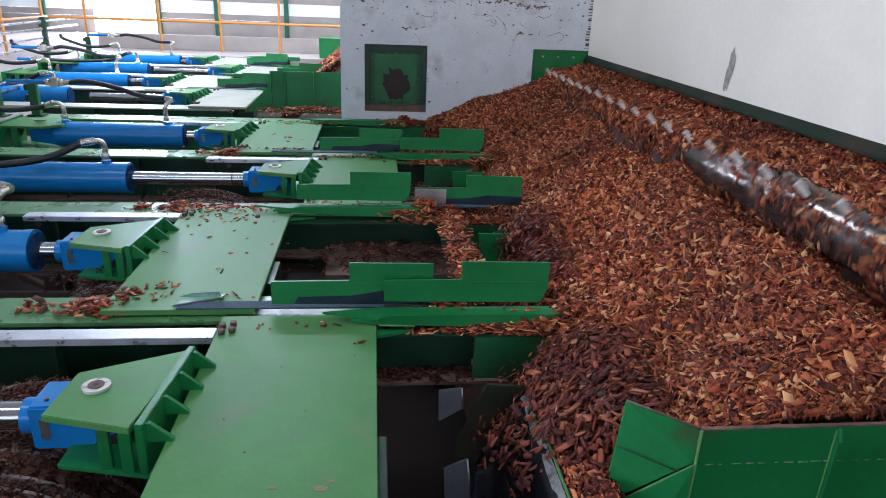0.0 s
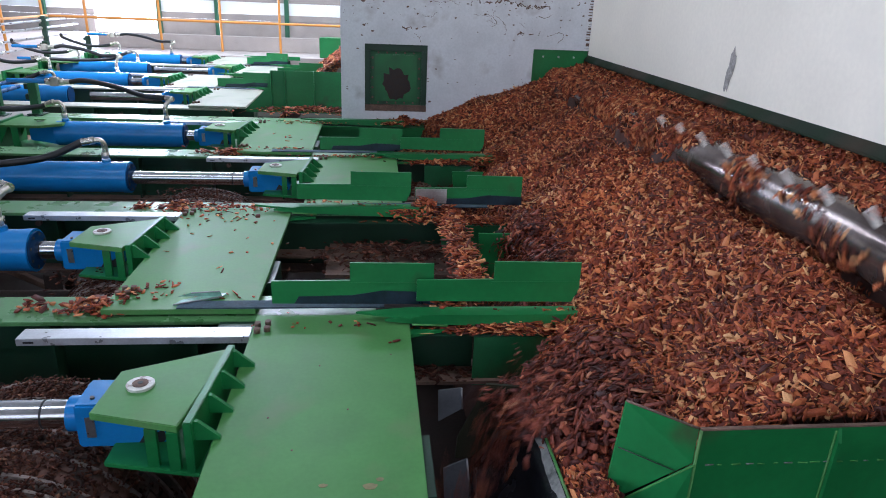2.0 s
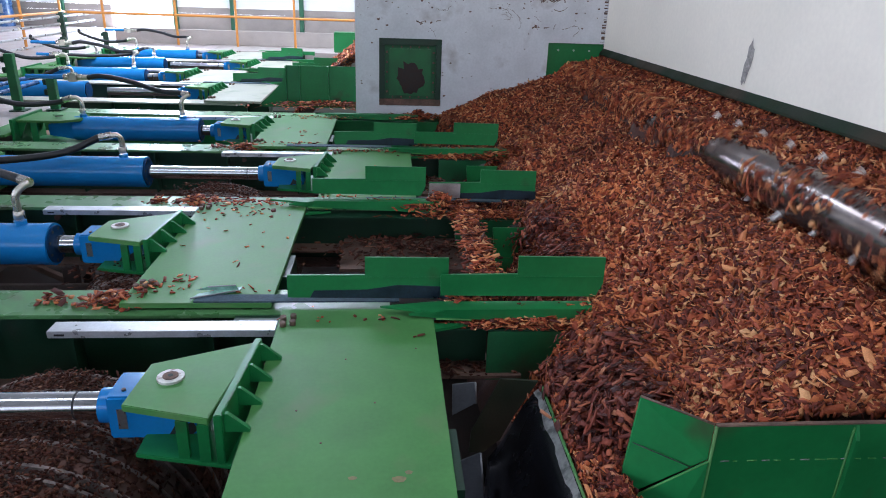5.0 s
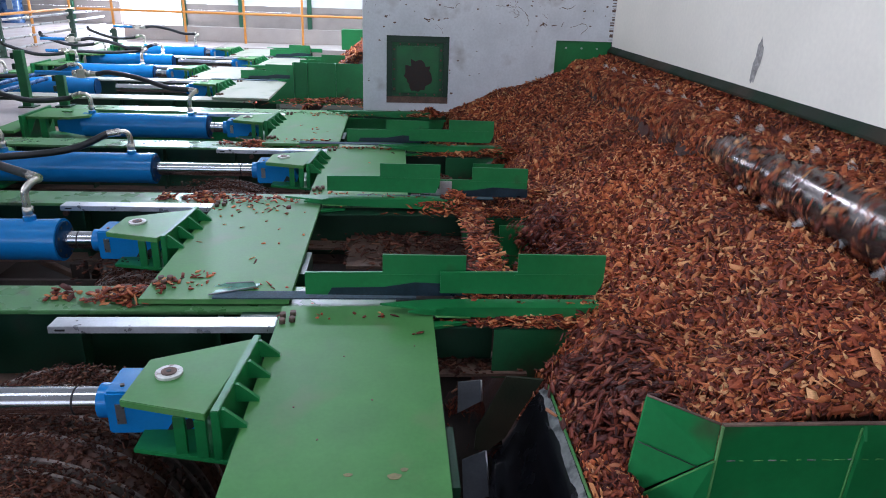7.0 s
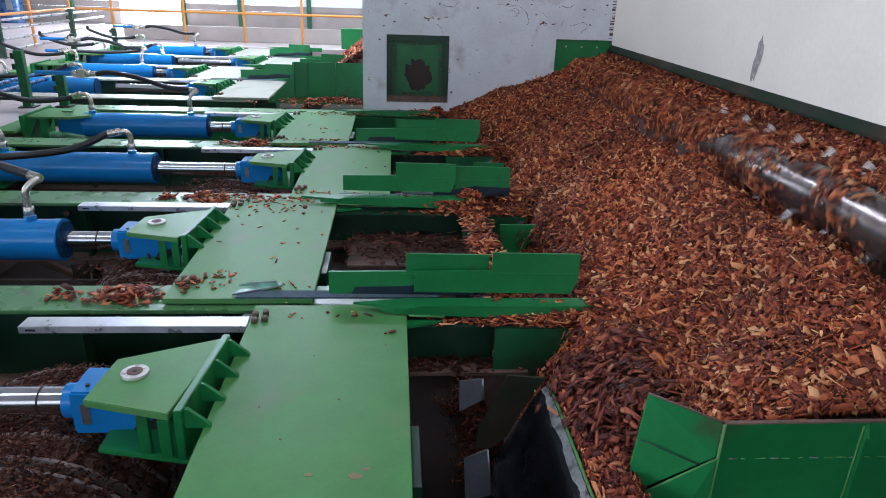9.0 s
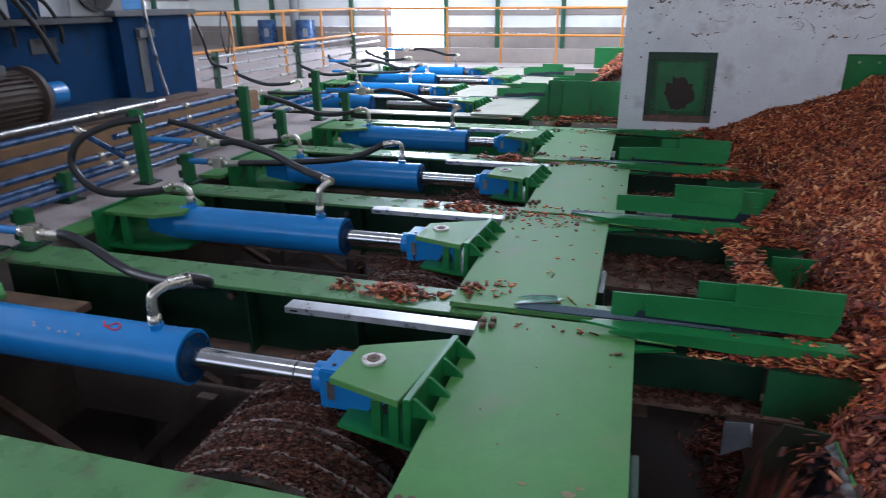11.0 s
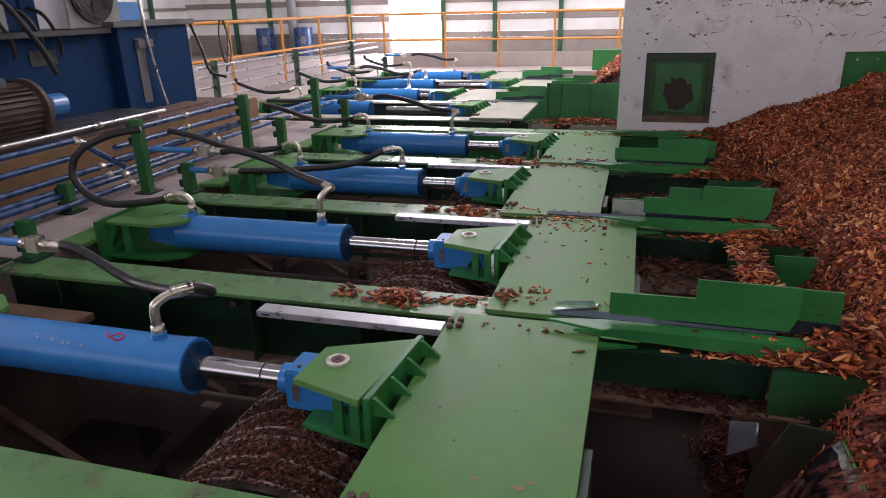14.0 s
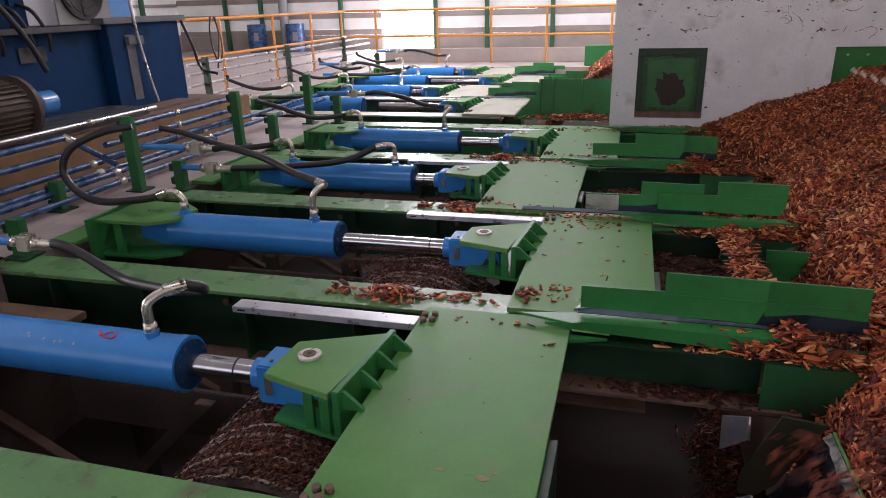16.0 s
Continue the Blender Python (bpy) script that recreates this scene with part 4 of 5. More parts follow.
def apron():
    a = thing("apron", 0, 1.6, 0, "green welded steel apron in front of the bark pile", "apron")
    part("front_sheet", box(1.106, 2.6, -0.012, 0.0, -1.0, 0.205), GREEN, a)
    pts = [(0.922, 0.12, 0.222), (1.101, -0.006, 0.205), (1.101, -0.006, 0.085), (0.878, 0.09, -0.146)]
    low_pts = [(1.096, -0.022, 0.085), (1.096, -0.03, -0.95), (0.80, 0.03, -0.95), (0.868, 0.065, -0.150)]
    for name, ps in (("wing", pts), ("lower_wing", low_pts)):
        wing = bmesh.new()
        for off in (0.0, 0.010):
            wing.faces.new([wing.verts.new((x, y + off, z)) for x, y, z in ps])
        v = list(wing.verts)
        for k in range(4):
            wing.faces.new((v[k], v[(k + 1) % 4], v[4 + (k + 1) % 4], v[4 + k]))
        part(name, wing, GREEN, a)
    part("wing_bead", rod((0.922, 0.125, 0.225), (1.103, -0.002, 0.208), 0.004, 8), RUST, a)
    part("crease_bead", rod((1.098, -0.02, 0.087), (0.872, 0.068, -0.146), 0.003, 8), DECK, a)
    part("corner_bead", rod((1.104, -0.014, 0.207), (1.104, -0.02, -0.6), 0.005, 8), DECK, a, "grimy pale weld bead")
    rng = random.Random(12)
    for k in range(34):
        x = 1.14 + k * 0.043 + rng.uniform(-0.006, 0.006)
        part("weld_dash", rod((x, -0.0128, 0.082 - 0.004 * k / 34), (x + rng.uniform(0.012, 0.034), -0.0128, 0.082 + rng.uniform(-0.002, 0.002) - 0.004 * k / 34), 0.0022, 6), WORN_PALE if k % 3 == 0 else DECK, a)
    part("crack_line", rod((0.905, 0.094, 0.075), (1.085, -0.012, 0.045), 0.0018, 6), BLACK, a, "thin dark crack")
    part("top_bead", box(1.106, 2.6, -0.015, 0.003, 0.206, 0.211, 0.002), RUST, a)
    for x in (1.545, 2.02):
        part("rib", prism([(-0.030, 0.16), (-0.0125, 0.203), (-0.0125, -0.6), (-0.030, -0.6)], "x", x - 0.006, x + 0.006), GREEN, a)
        part("rib_weld", rod((x - 0.009, -0.0135, 0.195), (x - 0.009, -0.0135, -0.3), 0.0035, 6), DECK, a, "grimy pale weld bead")


apron()


def tyres():
    for i, yb in enumerate(YS[:3]):
        for k in range(3 if i == 0 else 2):
            y = yb - 0.50 + 0.31 * k
            t = thing("tyre", -1.18, y, -0.765, "worn truck tyre on a shaft dusted with bark", "tyre", "tyres")
            bm = bmesh.new()
            prof = [(0.28, 0.0), (0.50, 0.005), (0.575, 0.03), (0.595, 0.06), (0.60, 0.14), (0.595, 0.23), (0.575, 0.26), (0.50, 0.285), (0.28, 0.29)]
            seg = 64
            rings = [[bm.verts.new((r * math.cos(2 * math.pi * j / seg), yy, r * math.sin(2 * math.pi * j / seg))) for r, yy in prof] for j in range(seg)]
            for j in range(seg):
                a, b = rings[j], rings[(j + 1) % seg]
                for q in range(len(prof) - 1):
                    bm.faces.new((a[q], a[q + 1], b[q + 1], b[q])).smooth = True
            part("carcass", bm, TYRE, t)
            tread = bmesh.new()
            for j in range(72):
                m = Matrix.Rotation(2 * math.pi * j / 72, 4, "Y")
                for y0, y1 in ((0.035, 0.08), (0.095, 0.14), (0.155, 0.2), (0.21, 0.255)):
                    g = bmesh.ops.create_cube(tread, size=1, matrix=m @ Matrix.Translation((0, (y0 + y1) / 2, 0.596)) @ Matrix.Diagonal((0.034, y1 - y0, 0.018, 1)))
            part("tread", tread, TYRE, t)
            for y0 in (0.012, 0.137, 0.262):
                sh = bmesh.new()
                rr = [[sh.verts.new(((r * math.cos(2 * math.pi * j / seg)), y0 + dy, r * math.sin(2 * math.pi * j / seg))) for r, dy in ((0.575, 0.0), (0.610, 0.004), (0.614, 0.014), (0.59, 0.020))] for j in range(seg)]
                for j in range(seg):
                    for q in range(3):
                        sh.faces.new((rr[j][q], rr[j][q + 1], rr[(j + 1) % seg][q + 1], rr[(j + 1) % seg][q])).smooth = True
                part("shoulder", sh, TYRE_EDGE, t, "dusty pale tyre shoulder")
        s = thing("shaft", -1.18, yb - 0.75, -0.765, "dark steel shaft under the cylinder", "shaft")
        part("bar", rod((0, 0, 0), (0, 1.45, 0), 0.12, 24), RUST, s)
        rng = np.random.default_rng(100 + i)
        n = 5200 if i == 0 else 1600
        a, y = rng.normal(0.05, 0.45, n), rng.uniform(-0.5, 0.42 if i == 0 else 0.1, n)
        r = 0.606 + rng.uniform(0, 0.02, n)
        P = np.stack([-1.18 + r * np.sin(a), yb + y, -0.765 + r * np.cos(a)], 1)
        N = np.stack([np.sin(a), 0 * a, np.cos(a)], 1)
        tagged(chip_mesh("tyre_chips", P, N, 0.013, 0.007, 110 + i, 0.2, mat=BARK_SHADE), "bark chips lying on the tyres", "bark chips", kind="stuff")
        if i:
            litter("pit_heap", [(-1.3, yb - 0.1, 0.3, 0.25, 260, 0.10)], "dark heap of bark in the pit", 120 + i, 0.022, 0.010, -0.19, BARK_SHADE)


tyres()


# ---- hoses, pipes and posts ----
def elbow(pts, hose_pts, y, label="black hydraulic hose with a steel elbow"):
    h = thing("hydraulic_hose", pts[0][0], pts[0][1], pts[0][2], label, "hose", "hoses")
    o = Vector(pts[0])
    part("elbow", tube([Vector(p) - o for p in pts], 0.021, 12), FITTING, h)
    part("nut", rod((0, 0, -0.005), (0, 0, 0.04), 0.029, 6), FITTING, h)
    e = Vector(pts[-1]) - o
    d = (Vector(hose_pts[1]) - Vector(hose_pts[0])).normalized()
    part("ferrule", rod(e, e + d * 0.09, 0.028, 16), FITTING, h)
    part("hose", tube([e + d * 0.06] + [Vector(p) - o for p in hose_pts[1:]], 0.026, 12, 8), RUBBER, h)
    return h


def end_fitting(x, y, z, back):
    f = thing("pipe_fitting", x, y, z, "blue pipe end with a zinc valve block", "fitting", "fittings")
    part("stub", rod((-back, 0, 0.0), (-0.10, 0, 0), 0.024, 14), BLUE, f)
    part("nut", rod((-0.115, 0, 0), (-0.07, 0, 0), 0.034, 6), FITTING, f)
    part("valve_block", box(-0.065, 0.02, -0.035, 0.035, -0.045, 0.045, 0.005), FITTING, f)
    part("nut", rod((0.025, 0, 0), (0.07, 0, 0), 0.034, 6), FITTING, f)
    part("ferrule", rod((0.07, 0, 0), (0.16, 0, 0), 0.028, 14), FITTING, f)


def post(x, y, h, mat=None):
    p = thing("pipe_post", x, y, -0.03, "green steel channel post carrying pipes", "post", "pipe posts")
    part("channel", box(-0.05, 0.038, -0.035, 0.035, 0.0, h, 0.004), mat or POST_GREEN, p)
    for z in (h - 0.06, h - 0.17):
        part("clamp", box(-0.09, -0.051, -0.03, 0.03, z - 0.03, z + 0.03, 0.005), DARK_GREEN, p)
    part("foot", box(-0.08, 0.08, -0.08, 0.08, 0.0, 0.012), DARK_GREEN, p)


def hoses():
    zt = 0.11
    for bay, (ys, dxs) in enumerate(((YS, [0.0] * 4), (FAR_YS, FAR_DXS))):
        for i, (y, dx) in enumerate(zip(ys, dxs)):
            xr, xl = END_X - 0.165 + dx, END_X - 1.12 + dx
            fx, fy = -3.2 + dx, y + 0.70
            hi = i % 2
            fz = 0.34 if (bay or hi) else 0.19
            # front port: the hose goes back over the barrel to a valve block
            if i == 0 and bay == 0:
                elbow([(xr, y, zt - 0.02), (xr, y, 0.20), (xr + 0.015, y + 0.02, 0.232), (xr + 0.05, y + 0.06, 0.255)],
                      [(xr + 0.05, y + 0.06, 0.255), (xr + 0.11, y + 0.12, 0.262), (xr + 0.145, y + 0.18, 0.228), (xr + 0.06, y + 0.28, 0.165), (xr - 0.15, y + 0.36, 0.11),
                       (-2.45, 2.68, 0.03), (-2.62, 2.73, 0.05), (-2.80, 2.75, 0.13), (-2.93, 2.75, 0.18), (-3.05, 2.75, 0.18)], y)
                end_fitting(-3.15, 2.75, 0.18, 0.35)
            elif hi:
                elbow([(xr, y, zt), (xr, y, 0.23), (xr + 0.03, y + 0.02, 0.28), (xr + 0.06, y + 0.05, 0.30)],
                      [(xr + 0.06, y + 0.05, 0.30), (xr - 0.05, y + 0.14, 0.30), (-2.24 + dx, y + 0.4, 0.28), (-2.55 + dx, y + 0.55, 0.34), (-2.9 + dx, y + 0.68, 0.375), (fx + 0.14, fy + 0.03, 0.35)], y)
                end_fitting(fx, y + 0.74, 0.35, 0.5)
            else:
                elbow([(xr, y, zt), (xr, y, 0.2), (xr - 0.02, y - 0.01, 0.24), (xr - 0.06, y - 0.02, 0.245)],
                      [(xr - 0.06, y - 0.02, 0.245), (xr - 0.15, y - 0.04, 0.23), (-2.3 + dx, y - 0.15, 0.13), (-2.7 + dx, y - 0.38, 0.12), (-3.0 + dx, y - 0.62, 0.15), (fx + 0.14, y - 0.68, 0.155)], y)
                end_fitting(fx, y - 0.68, 0.155, 0.32)
            # back port
            if hi and bay == 0 and i == 1:
                elbow([(xl, y, zt), (xl, y, 0.17), (xl - 0.05, y, 0.215), (xl - 0.11, y, 0.215)],
                      [(xl - 0.11, y, 0.215), (xl - 0.3, y + 0.03, 0.15), (-3.55, y + 0.05, 0.10), (-3.76, y + 0.06, 0.16), (-3.87, y + 0.08, 0.30), (-3.80, y + 0.12, 0.46),
                       (-3.62, y + 0.25, 0.555), (-3.45, y + 0.35, 0.58)], y)
            elif i or bay:
                elbow([(xl, y, zt), (xl, y, 0.20), (xl - 0.03, y, 0.25), (xl - 0.08, y, 0.255)],
                      [(xl - 0.08, y, 0.255), (xl - 0.25, y + 0.02, 0.20), (xl - 0.55, y - 0.1, 0.20), (xl - 0.9, y - 0.2, 0.33), (-3.95 + dx * 0.9, y - 0.3, 0.40)], y)
            if (bay == 0 and i == 0) or (bay and i > 1):
                post(-3.70 + dx, y + 0.76, 0.42 if bay == 0 else 0.34, POST_GREEN if bay == 0 else DARK_GREEN)
            if bay == 0:
                post(-3.52, y + 0.90, 0.24 if i < 2 else 0.36)
                post(-3.86, y + 0.80, 0.60)


hoses()


def pipe_run(x, z, y0, y1, r=0.024, mat=None):
    p = thing("steel_pipe", x, y0, z, "blue grey hydraulic pipe along the floor", "pipe", "hydraulic pipes")
    part("run", rod((0, 0, 0), (0, y1 - y0, 0), r, 14), mat or PIPE_BLUE, p)
    for k in range(int((y1 - y0) / 1.6)):
        part("union", rod((0, 0.9 + k * 1.6, 0), (0, 0.97 + k * 1.6, 0), r + 0.009, 6), FITTING, p)


for x, z, y0, y1 in ((-4.35, 0.42, 2.0, 4.35), (-4.35, 0.29, 2.0, 4.3), (-4.32, 0.16, 2.0, 9.0), (-4.26, 0.09, 2.0, 9.0), (-4.10, 0.10, 2.0, 6.0), (-4.05, 0.03, 2.0, 6.0),
                     (-4.02, 0.47, 4.4, 6.4), (-4.02, 0.36, 4.4, 6.4), (-4.05, 0.26, 4.4, 6.4)):
    pipe_run(x, z, y0, y1)
for z in (0.08, 0.25, 0.42, 0.56):
    pipe_run(-6.45, z, 9.0, 16.5, 0.022, STEEL)
pipe_run(-4.72, 0.42, 2.5, 5.95, 0.02, STEEL)
for y in (9.4, 12.1, 14.8):
    post(-6.40, y, 0.68, DARK_GREEN)
for x, y, h in ((-4.272, 3.2, 0.5), (-4.072, 3.9, 0.22), (-4.0, 6.30, 0.55)):
    post(x, y, h)
drop = thing("branch_pipe", -4.35, 4.35, 0.42, "short sloping blue branch pipe", "pipe")
part("run", rod((0, 0, 0), (0.25, 0.22, -0.26), 0.024, 12), PIPE_BLUE, drop)
part("union", rod((-0.01, -0.01, 0.01), (0.05, 0.05, -0.05), 0.034, 6), FITTING, drop)

structure("plinth_top", box(-9.45, -4.75, 1.0, 7.5, 0.331, 0.345), RUST, "oily brown steel sheet on the plinth")

# ---- power unit, motor and railings ----
structure("plinth", box(-9.5, -4.62, 1.0, 7.6, -0.03, 0.33, 0.01), PLINTH, "ochre painted concrete plinth")


def power_unit():
    u = thing("power_unit", -5.20, 4.80, 0.345, "large dusty blue hydraulic power unit on the plinth", "power unit")
    u.scale = (0.84, 0.84, 0.84)
    part("tank", box(-2.6, -0.15, -2.4, 1.45, 0.05, 1.0, 0.01), BLUE_DARK, u)
    part("side_tank", box(-2.2, 0.0, 1.46, 2.85, -0.0, 1.06, 0.01), BLUE_DARK, u)
    part("lid", box(-2.25, 0.06, 1.36, 2.95, 1.06, 1.13, 0.005), GREY, u, "grey folded lid")
    part("filler_panel", box(0.001, 0.012, 1.74, 1.90, 0.12, 0.92, 0.003), GREY, u)
    part("bracket", box(0.012, 0.06, 1.74, 2.02, 0.80, 0.90, 0.003), GREY, u)
    part("deck_rail", box(-0.9, -0.02, -1.9, 1.40, 1.0, 1.06, 0.006), DARK_IRON, u)
    for k, (py, ph) in enumerate(((-0.55, 0.75), (-0.20, 0.62), (0.18, 0.8), (0.42, 0.5))):
        valve = part("valve_block", box(-0.62, -0.30, py, py + 0.22, 1.06, 1.06 + ph, 0.012), BLUE_DARK, u)
        part("cap", rod((-0.46, py + 0.11, 1.06 + ph), (-0.46, py + 0.11, 1.12 + ph), 0.06, 16), DARK_IRON, valve)
        part("return_hose", tube([(-0.30, py + 0.1, 1.3), (-0.12, py + 0.12, 1.22), (-0.06, py + 0.2, 0.98), (-0.10, py + 0.24, 0.80)], 0.022, 10), RUBBER, u)
    part("sight_glass", box(-0.149, -0.135, 0.25, 0.62, 0.70, 0.86, 0.006), DARK_IRON, u)
    part("cleaning_cover", rod((-0.15, -0.35, 0.5), (-0.125, -0.35, 0.5), 0.24, 32), BLUE_DARK, u)
    part("pump_skid", box(-0.9, 0.45, -2.2, 1.4, 0.0, 0.10, 0.005), DARK_IRON, u)
    part("drip_tray", box(-0.1, 0.35, 0.2, 2.6, 0.0, 0.03), RUST, u)
    for y in (0.10, -1.55):
        f = part("cooler", box(-0.8, -0.10, y + 0.75, y + 1.6, 1.07, 2.05, 0.01), FAN_WHITE, u, "white sheet oil cooler")
        part("fan_ring", rod((-0.10, y + 1.15, 1.45), (-0.06, y + 1.15, 1.45), 0.33, 40), BLACK, f)
        for k in range(6):
            a = k * math.pi / 3
            bl = box(-0.004, 0.004, -0.05, 0.05, 0.06, 0.30, 0.003)
            bmesh.ops.transform(bl, matrix=Matrix.Translation((-0.05, y + 1.15, 1.45)) @ Matrix.Rotation(a, 4, "X") @ Matrix.Rotation(0.12, 4, "Z"), verts=bl.verts)
            part("blade", bl, BLACK, f)
        part("hub", rod((-0.06, y + 1.15, 1.45), (-0.03, y + 1.15, 1.45), 0.08, 24), BLACK, f)
        for r in (0.12, 0.2, 0.28):
            part("guard_ring", tube([(-0.025, y + 1.15 + r * math.cos(j * math.pi / 16), 1.45 + r * math.sin(j * math.pi / 16)) for j in range(33)], 0.004, 6), BLACK, f)
    part("drain_pipe", tube([(0.06, 1.86, 1.5), (0.07, 1.90, 0.9), (0.08, 1.98, 0.4), (0.09, 2.06, 0.06)], 0.020, 10), STEEL, u, "bright thin pipe")
    for k in range(5):
        part("top_valve", box(-0.4 - 0.3 * k, -0.28 - 0.3 * k, 1.8, 2.3, 1.13, 1.36, 0.01), BLUE, u)
    part("suction_hose", tube([(-0.25, -0.35, 1.75), (-0.02, -0.12, 1.45), (0.12, 0.12, 1.0), (0.16, 0.28, 0.62)], 0.03, 10), RUBBER, u)
    part("cable", tube([(0.02, 2.88, 1.1), (0.1, 2.98, 0.7), (0.14, 3.05, 0.4), (0.3, 3.2, 0.3)], 0.02, 8), RUBBER, u)


power_unit()


def motor(x, y):
    m = thing("electric_motor", x, y, 0.36, "dark ribbed electric motor driving a blue pump", "motor", "electric motors")
    m.scale = (0.8, 0.8, 0.8)
    b = part("housing", rod((-0.0, -0.75, 0.32), (0.0, 0.0, 0.32), 0.26, 40), MOTOR, m)
    for k in range(30):
        a = 2 * math.pi * k / 30
        rb = box(-0.006, 0.006, -0.7, -0.05, 0.255, 0.295)
        bmesh.ops.transform(rb, matrix=Matrix.Translation((0, 0, 0.32)) @ Matrix.Rotation(a, 4, "Y"), verts=rb.verts)
        part("rib", rb, MOTOR, b)
    part("flange", rod((0, 0.0, 0.32), (0, 0.05, 0.32), 0.33, 40), MOTOR, m)
    part("bell", rod((0, 0.05, 0.32), (0, 0.25, 0.32), 0.25, 32, r2=0.16), BLUE_DARK, m)
    part("pump", rod((0, 0.25, 0.32), (0, 0.48, 0.32), 0.13, 24), BLUE, m)
    part("terminal_box", box(-0.12, 0.12, -0.5, -0.25, 0.55, 0.68, 0.01), GREY, m)
    part("foot", box(-0.24, 0.24, -0.7, -0.05, 0.0, 0.06, 0.004), MOTOR, m)


motor(-5.0, 4.55)


def railing(name, p, q, posts, group, end=True):
    r = thing(name, p[0], p[1], 0, "orange painted tubular steel railing", "railing")
    d = Vector((q[0] - p[0], q[1] - p[1], 0))
    for z in (1.19, 0.60):
        part("rail", rod((0, 0, z), (d.x, d.y, z), 0.027, 14), ORANGE, r)
    for f in posts:
        part("post", rod((d.x * f, d.y * f, -0.03), (d.x * f, d.y * f, 1.19), 0.027, 14), ORANGE, r)


railing("railing", (-6.85, 8.9), (-6.85, 16.0), (0.24, 0.50, 0.735, 0.97), "railings")
railing("railing", (-6.80, 16.0), (-0.45, 16.0), (0.118, 0.36, 0.564, 0.765, 0.99), "railings")
cb = thing("hung_cable", -6.8, 10.3, 1.19, "looped black cable hanging on the railing", "cable")
part("loop", tube([(0, 0, 0.03), (0.02, -0.1, -0.2), (0.02, -0.05, -0.55), (0.02, 0.1, -0.7), (0.02, 0.2, -0.4), (0, 0.12, 0.03)], 0.014, 8), RUBBER, cb)
part("loop", tube([(0, 0.1, 0.03), (0.02, 0.15, -0.25), (0.02, 0.05, -0.6), (0.02, 0.0, -0.8)], 0.014, 8), RUBBER, cb)


def barrel_drum(x, y):
    b = thing("plastic_drum", x, y, -0.03, "blue plastic drum by the wall", "drum", "plastic drums")
    part("body", rod((0, 0, 0), (0, 0, 0.85), 0.29, 28), PIPE_BLUE, b)
    for z in (0.28, 0.57):
        part("hoop", rod((0, 0, z), (0, 0, z + 0.04), 0.30, 28), PIPE_BLUE, b)
    part("label", box(0.05, 0.2, -0.297, -0.285, 0.35, 0.6), FAN_WHITE, b)


barrel_drum(-11.7, 20.2)
barrel_drum(-10.4, 20.3)
tp = thing("downpipe", -10.9, 20.6, -0.03, "white vertical downpipe on the wall", "pipe")
part("tube", rod((0, 0, 0), (0, 0, 5), 0.15, 20), FAN_WHITE, tp)

# green sheet box beside the pier
gb = thing("sheet_wall", -1.05, 8.62, -0.09, "green welded sheet wall with ribs beside the pier", "sheet wall")
part("sheet", box(-0.07, 0.83, 0, 0.012, 0, 0.51), GREEN, gb)
part("toe", prism([(-0.07, 0), (-0.42, 0), (-0.12, 0.30), (-0.07, 0.48)], "y", 0, 0.012), GREEN, gb)
for x in (-0.065, 0.10, 0.45):
    part("rib", box(x - 0.006, x + 0.006, -0.05, -0.001, 0, 0.51), GREEN, gb)
litter("sill_chips", [(-0.55, 8.4, 0.8, 0.2, 500, 0.06), (0.5, 7.75, 0.6, 0.12, 300, 0.05)], "bark chips along the foot of the green sheet", 131, 0.05, 0.018, -0.03)
gx = thing("steel_hopper", -1.02, 15.2, -0.03, "green painted steel hopper end wall", "hopper")
part("sheet", box(0, 1.5, 0, 0.3, 0.0, 0.42, 0.01), GREEN, gx)


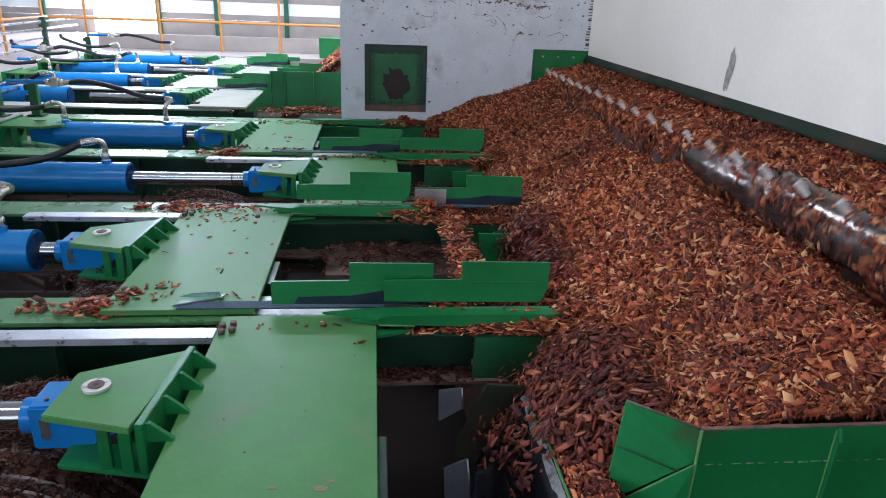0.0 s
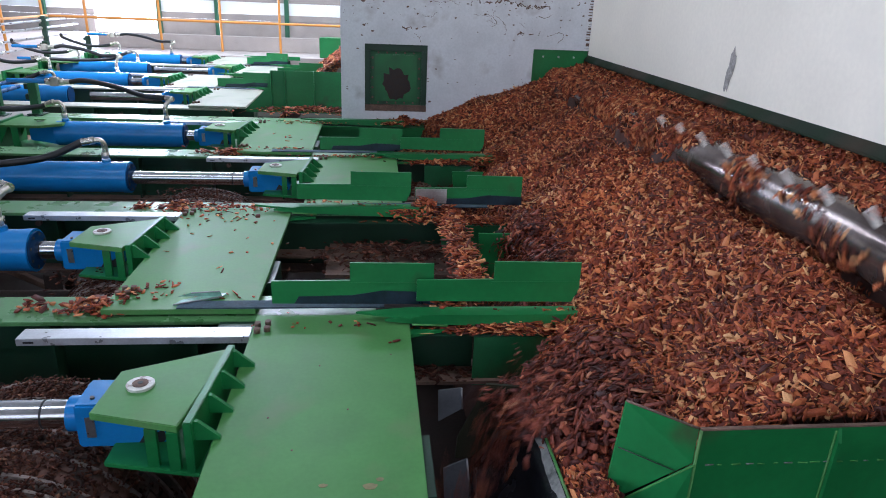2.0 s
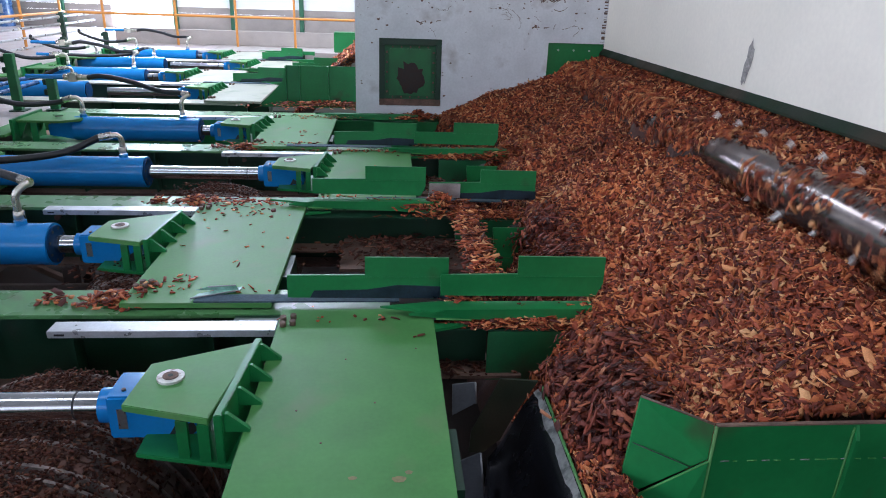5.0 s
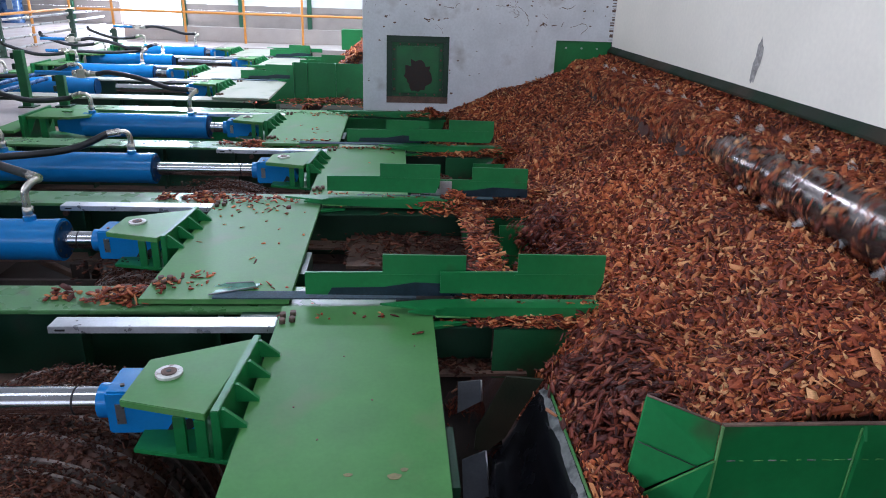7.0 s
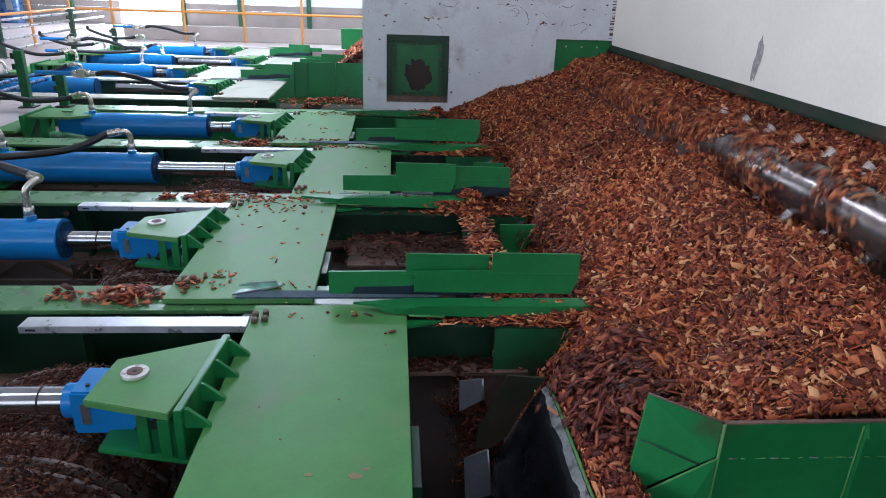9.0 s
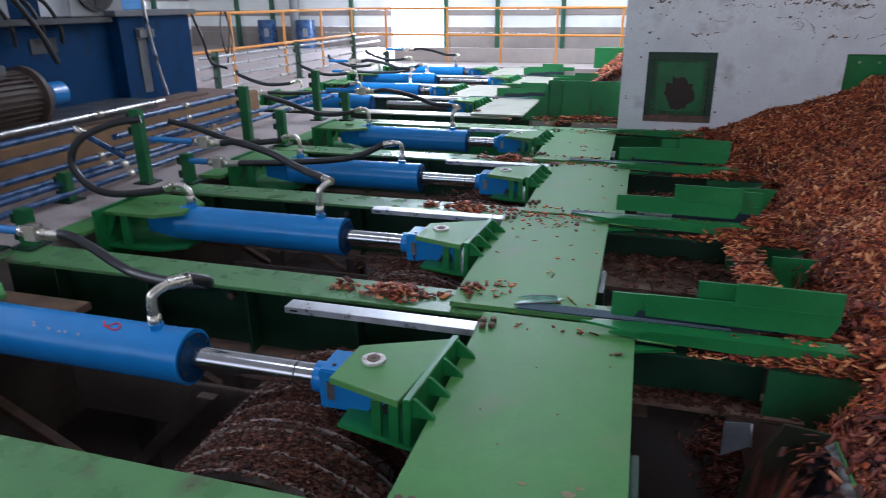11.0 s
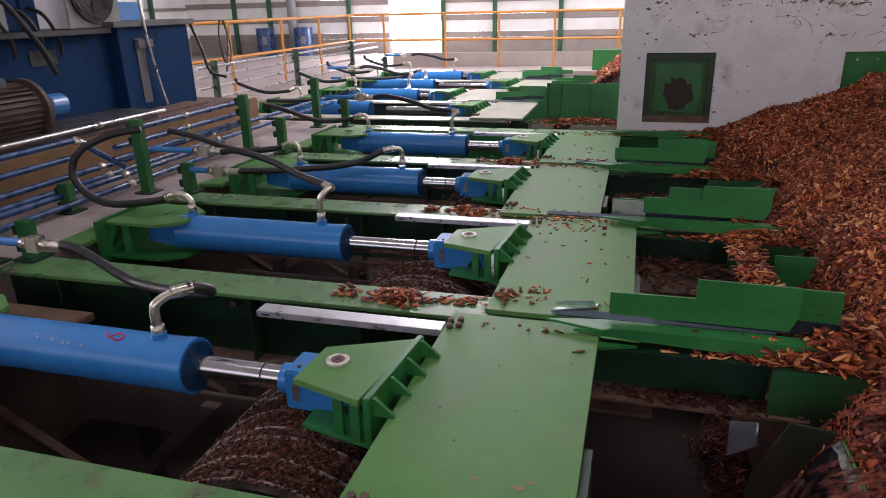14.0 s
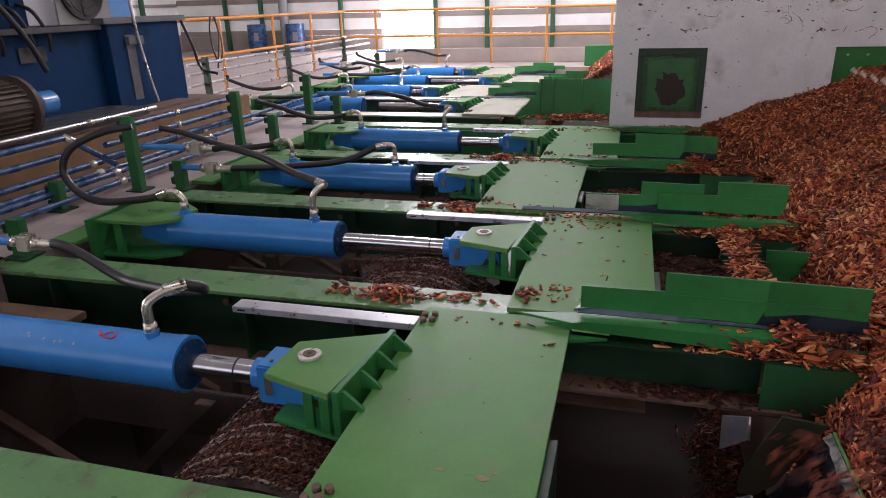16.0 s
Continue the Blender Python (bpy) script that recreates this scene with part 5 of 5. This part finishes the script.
def hatch():
    h = thing("inspection_hatch", 0.392, PIER_Y + 0.085, 0.457, "green steel inspection hatch with a brown stain", "hatch")
    part("plate", box(-0.352, 0.352, -0.012, 0.0, -0.371, 0.371), HANG, h)
    f = part("frame", box(-0.352, 0.352, -0.05, -0.013, 0.30, 0.371, 0.003), DARK_GREEN, h)
    for a in ((-0.352, -0.29, -0.3, 0.299), (0.29, 0.352, -0.3, 0.299)):
        part("frame_side", box(a[0], a[1], -0.05, -0.013, a[2], a[3], 0.003), DARK_GREEN, h)
    part("frame_sill", box(-0.352, 0.352, -0.06, -0.013, -0.371, -0.301, 0.003), RUST, h)
    part("door", box(-0.24, 0.24, -0.035, -0.013, -0.26, 0.26, 0.006), POST_GREEN, h)
    for k in range(5):
        for s in (-1, 1):
            part("bolt", rod((s * 0.265, -0.013, -0.22 + k * 0.11), (s * 0.265, -0.03, -0.22 + k * 0.11), 0.013, 6), RUST, h)
            part("bolt", rod((-0.2 + 0.1 * k, -0.013, s * 0.278), (-0.2 + 0.1 * k, -0.03, s * 0.278), 0.011, 6), RUST, h)
    rng = random.Random(9)
    st = bmesh.new()
    ring = []
    for k in range(28):
        a = 2 * math.pi * k / 28
        r = 0.155 * (1 + 0.16 * rng.uniform(-1, 1)) * (1.28 if math.sin(a) > 0.4 and math.cos(a) < 0.3 and k % 2 else 1)
        ring.append(st.verts.new((0.01 + r * math.cos(a), -0.0375, -0.07 + r * 1.05 * math.sin(a))))
    st.faces.new(ring)
    part("stain", st, STAIN, h, "dark brown stain")
    p = thing("corner_panel", 1.96, PIER_Y + 0.085, 0.2, "dark green steel panel in the corner above the bark", "panel")
    part("sheet", box(0.0, 0.64, -0.05, -0.005, 0.0, 0.625), GREEN, p)
    for k in range(3):
        part("bolt", rod((0.12 + 0.18 * k, -0.05, 0.55), (0.12 + 0.18 * k, -0.065, 0.55), 0.012, 6), STEEL, p)


hatch()


# ---- falling bark ----
def falling(count, seed, xr, yr, t0, t1, drop):
    """Small clumps that slide off the face of the pile into the pit, each once."""
    rng = random.Random(seed)
    for k in range(count):
        x, y = rng.uniform(*xr), rng.uniform(*yr)
        z = float(pile_height(np.array(x), np.array(y))) + 0.01
        nr = np.random.default_rng(seed * 100 + k)
        P = nr.normal(0, 1, (60, 3)) * (0.06, 0.06, 0.035)
        ob = tagged(chip_mesh("falling_chips", P, np.tile((-0.6, 0, 1.0), (60, 1)), 0.034, 0.013, seed * 100 + k, 0.5, mat=BARK_FACE), "bark chips sliding off the pile", "bark chips", kind="stuff")
        t = rng.uniform(t0, t1)
        a = rng.uniform(-60, 60)
        if t < 0.05:        # already under way as the shot begins
            f = -t / 1.1
            x, z, t = x - 0.3 * f, z - 0.25 * f, 0.0
        rows = [(0, pose(x, y, z))] if t > 0 else []
        rows += [(t, pose(x, y, z)), (t + 0.28, pose(x - 0.07, y, z - 0.03, a * 0.4, -a * 0.3, 0)), (t + 0.48, pose(x - 0.19, y - 0.04, z - 0.07, a * 0.7, -a * 0.6, 0)),
                 (t + 0.62, pose(x - 0.34, y - 0.07, z - 0.22, a * 0.9, -a * 0.8, 0)), (t + 0.85, pose(x - 0.46, y - 0.12, z - drop, a, -a, 0))]
        if rows[-1][0] < 15.9:
            rows.append((16, rows[-1][1]))
        MOVERS.append((ob, rows))


falling(330, 1, (0.87, 1.07), (1.88, 2.36), -0.9, 3.3, 1.25)
falling(36, 2, (0.98, 1.2), (3.3, 4.0), 5.6, 8.4, 1.2)
falling(120, 5, (0.88, 1.06), (1.88, 2.34), 10.0, 15.8, 1.25)
falling(10, 3, (0.88, 1.06), (1.9, 2.4), 7.8, 10.0, 1.25)
falling(20, 4, (0.95, 1.15), (3.2, 4.1), 10.3, 15.3, 1.25)


# ---- what moves ----
def motions():
    walk(cam, PATH, EXPOSURES)
    for ob, rows in MOVERS:
        walk(ob, rows)


motions()
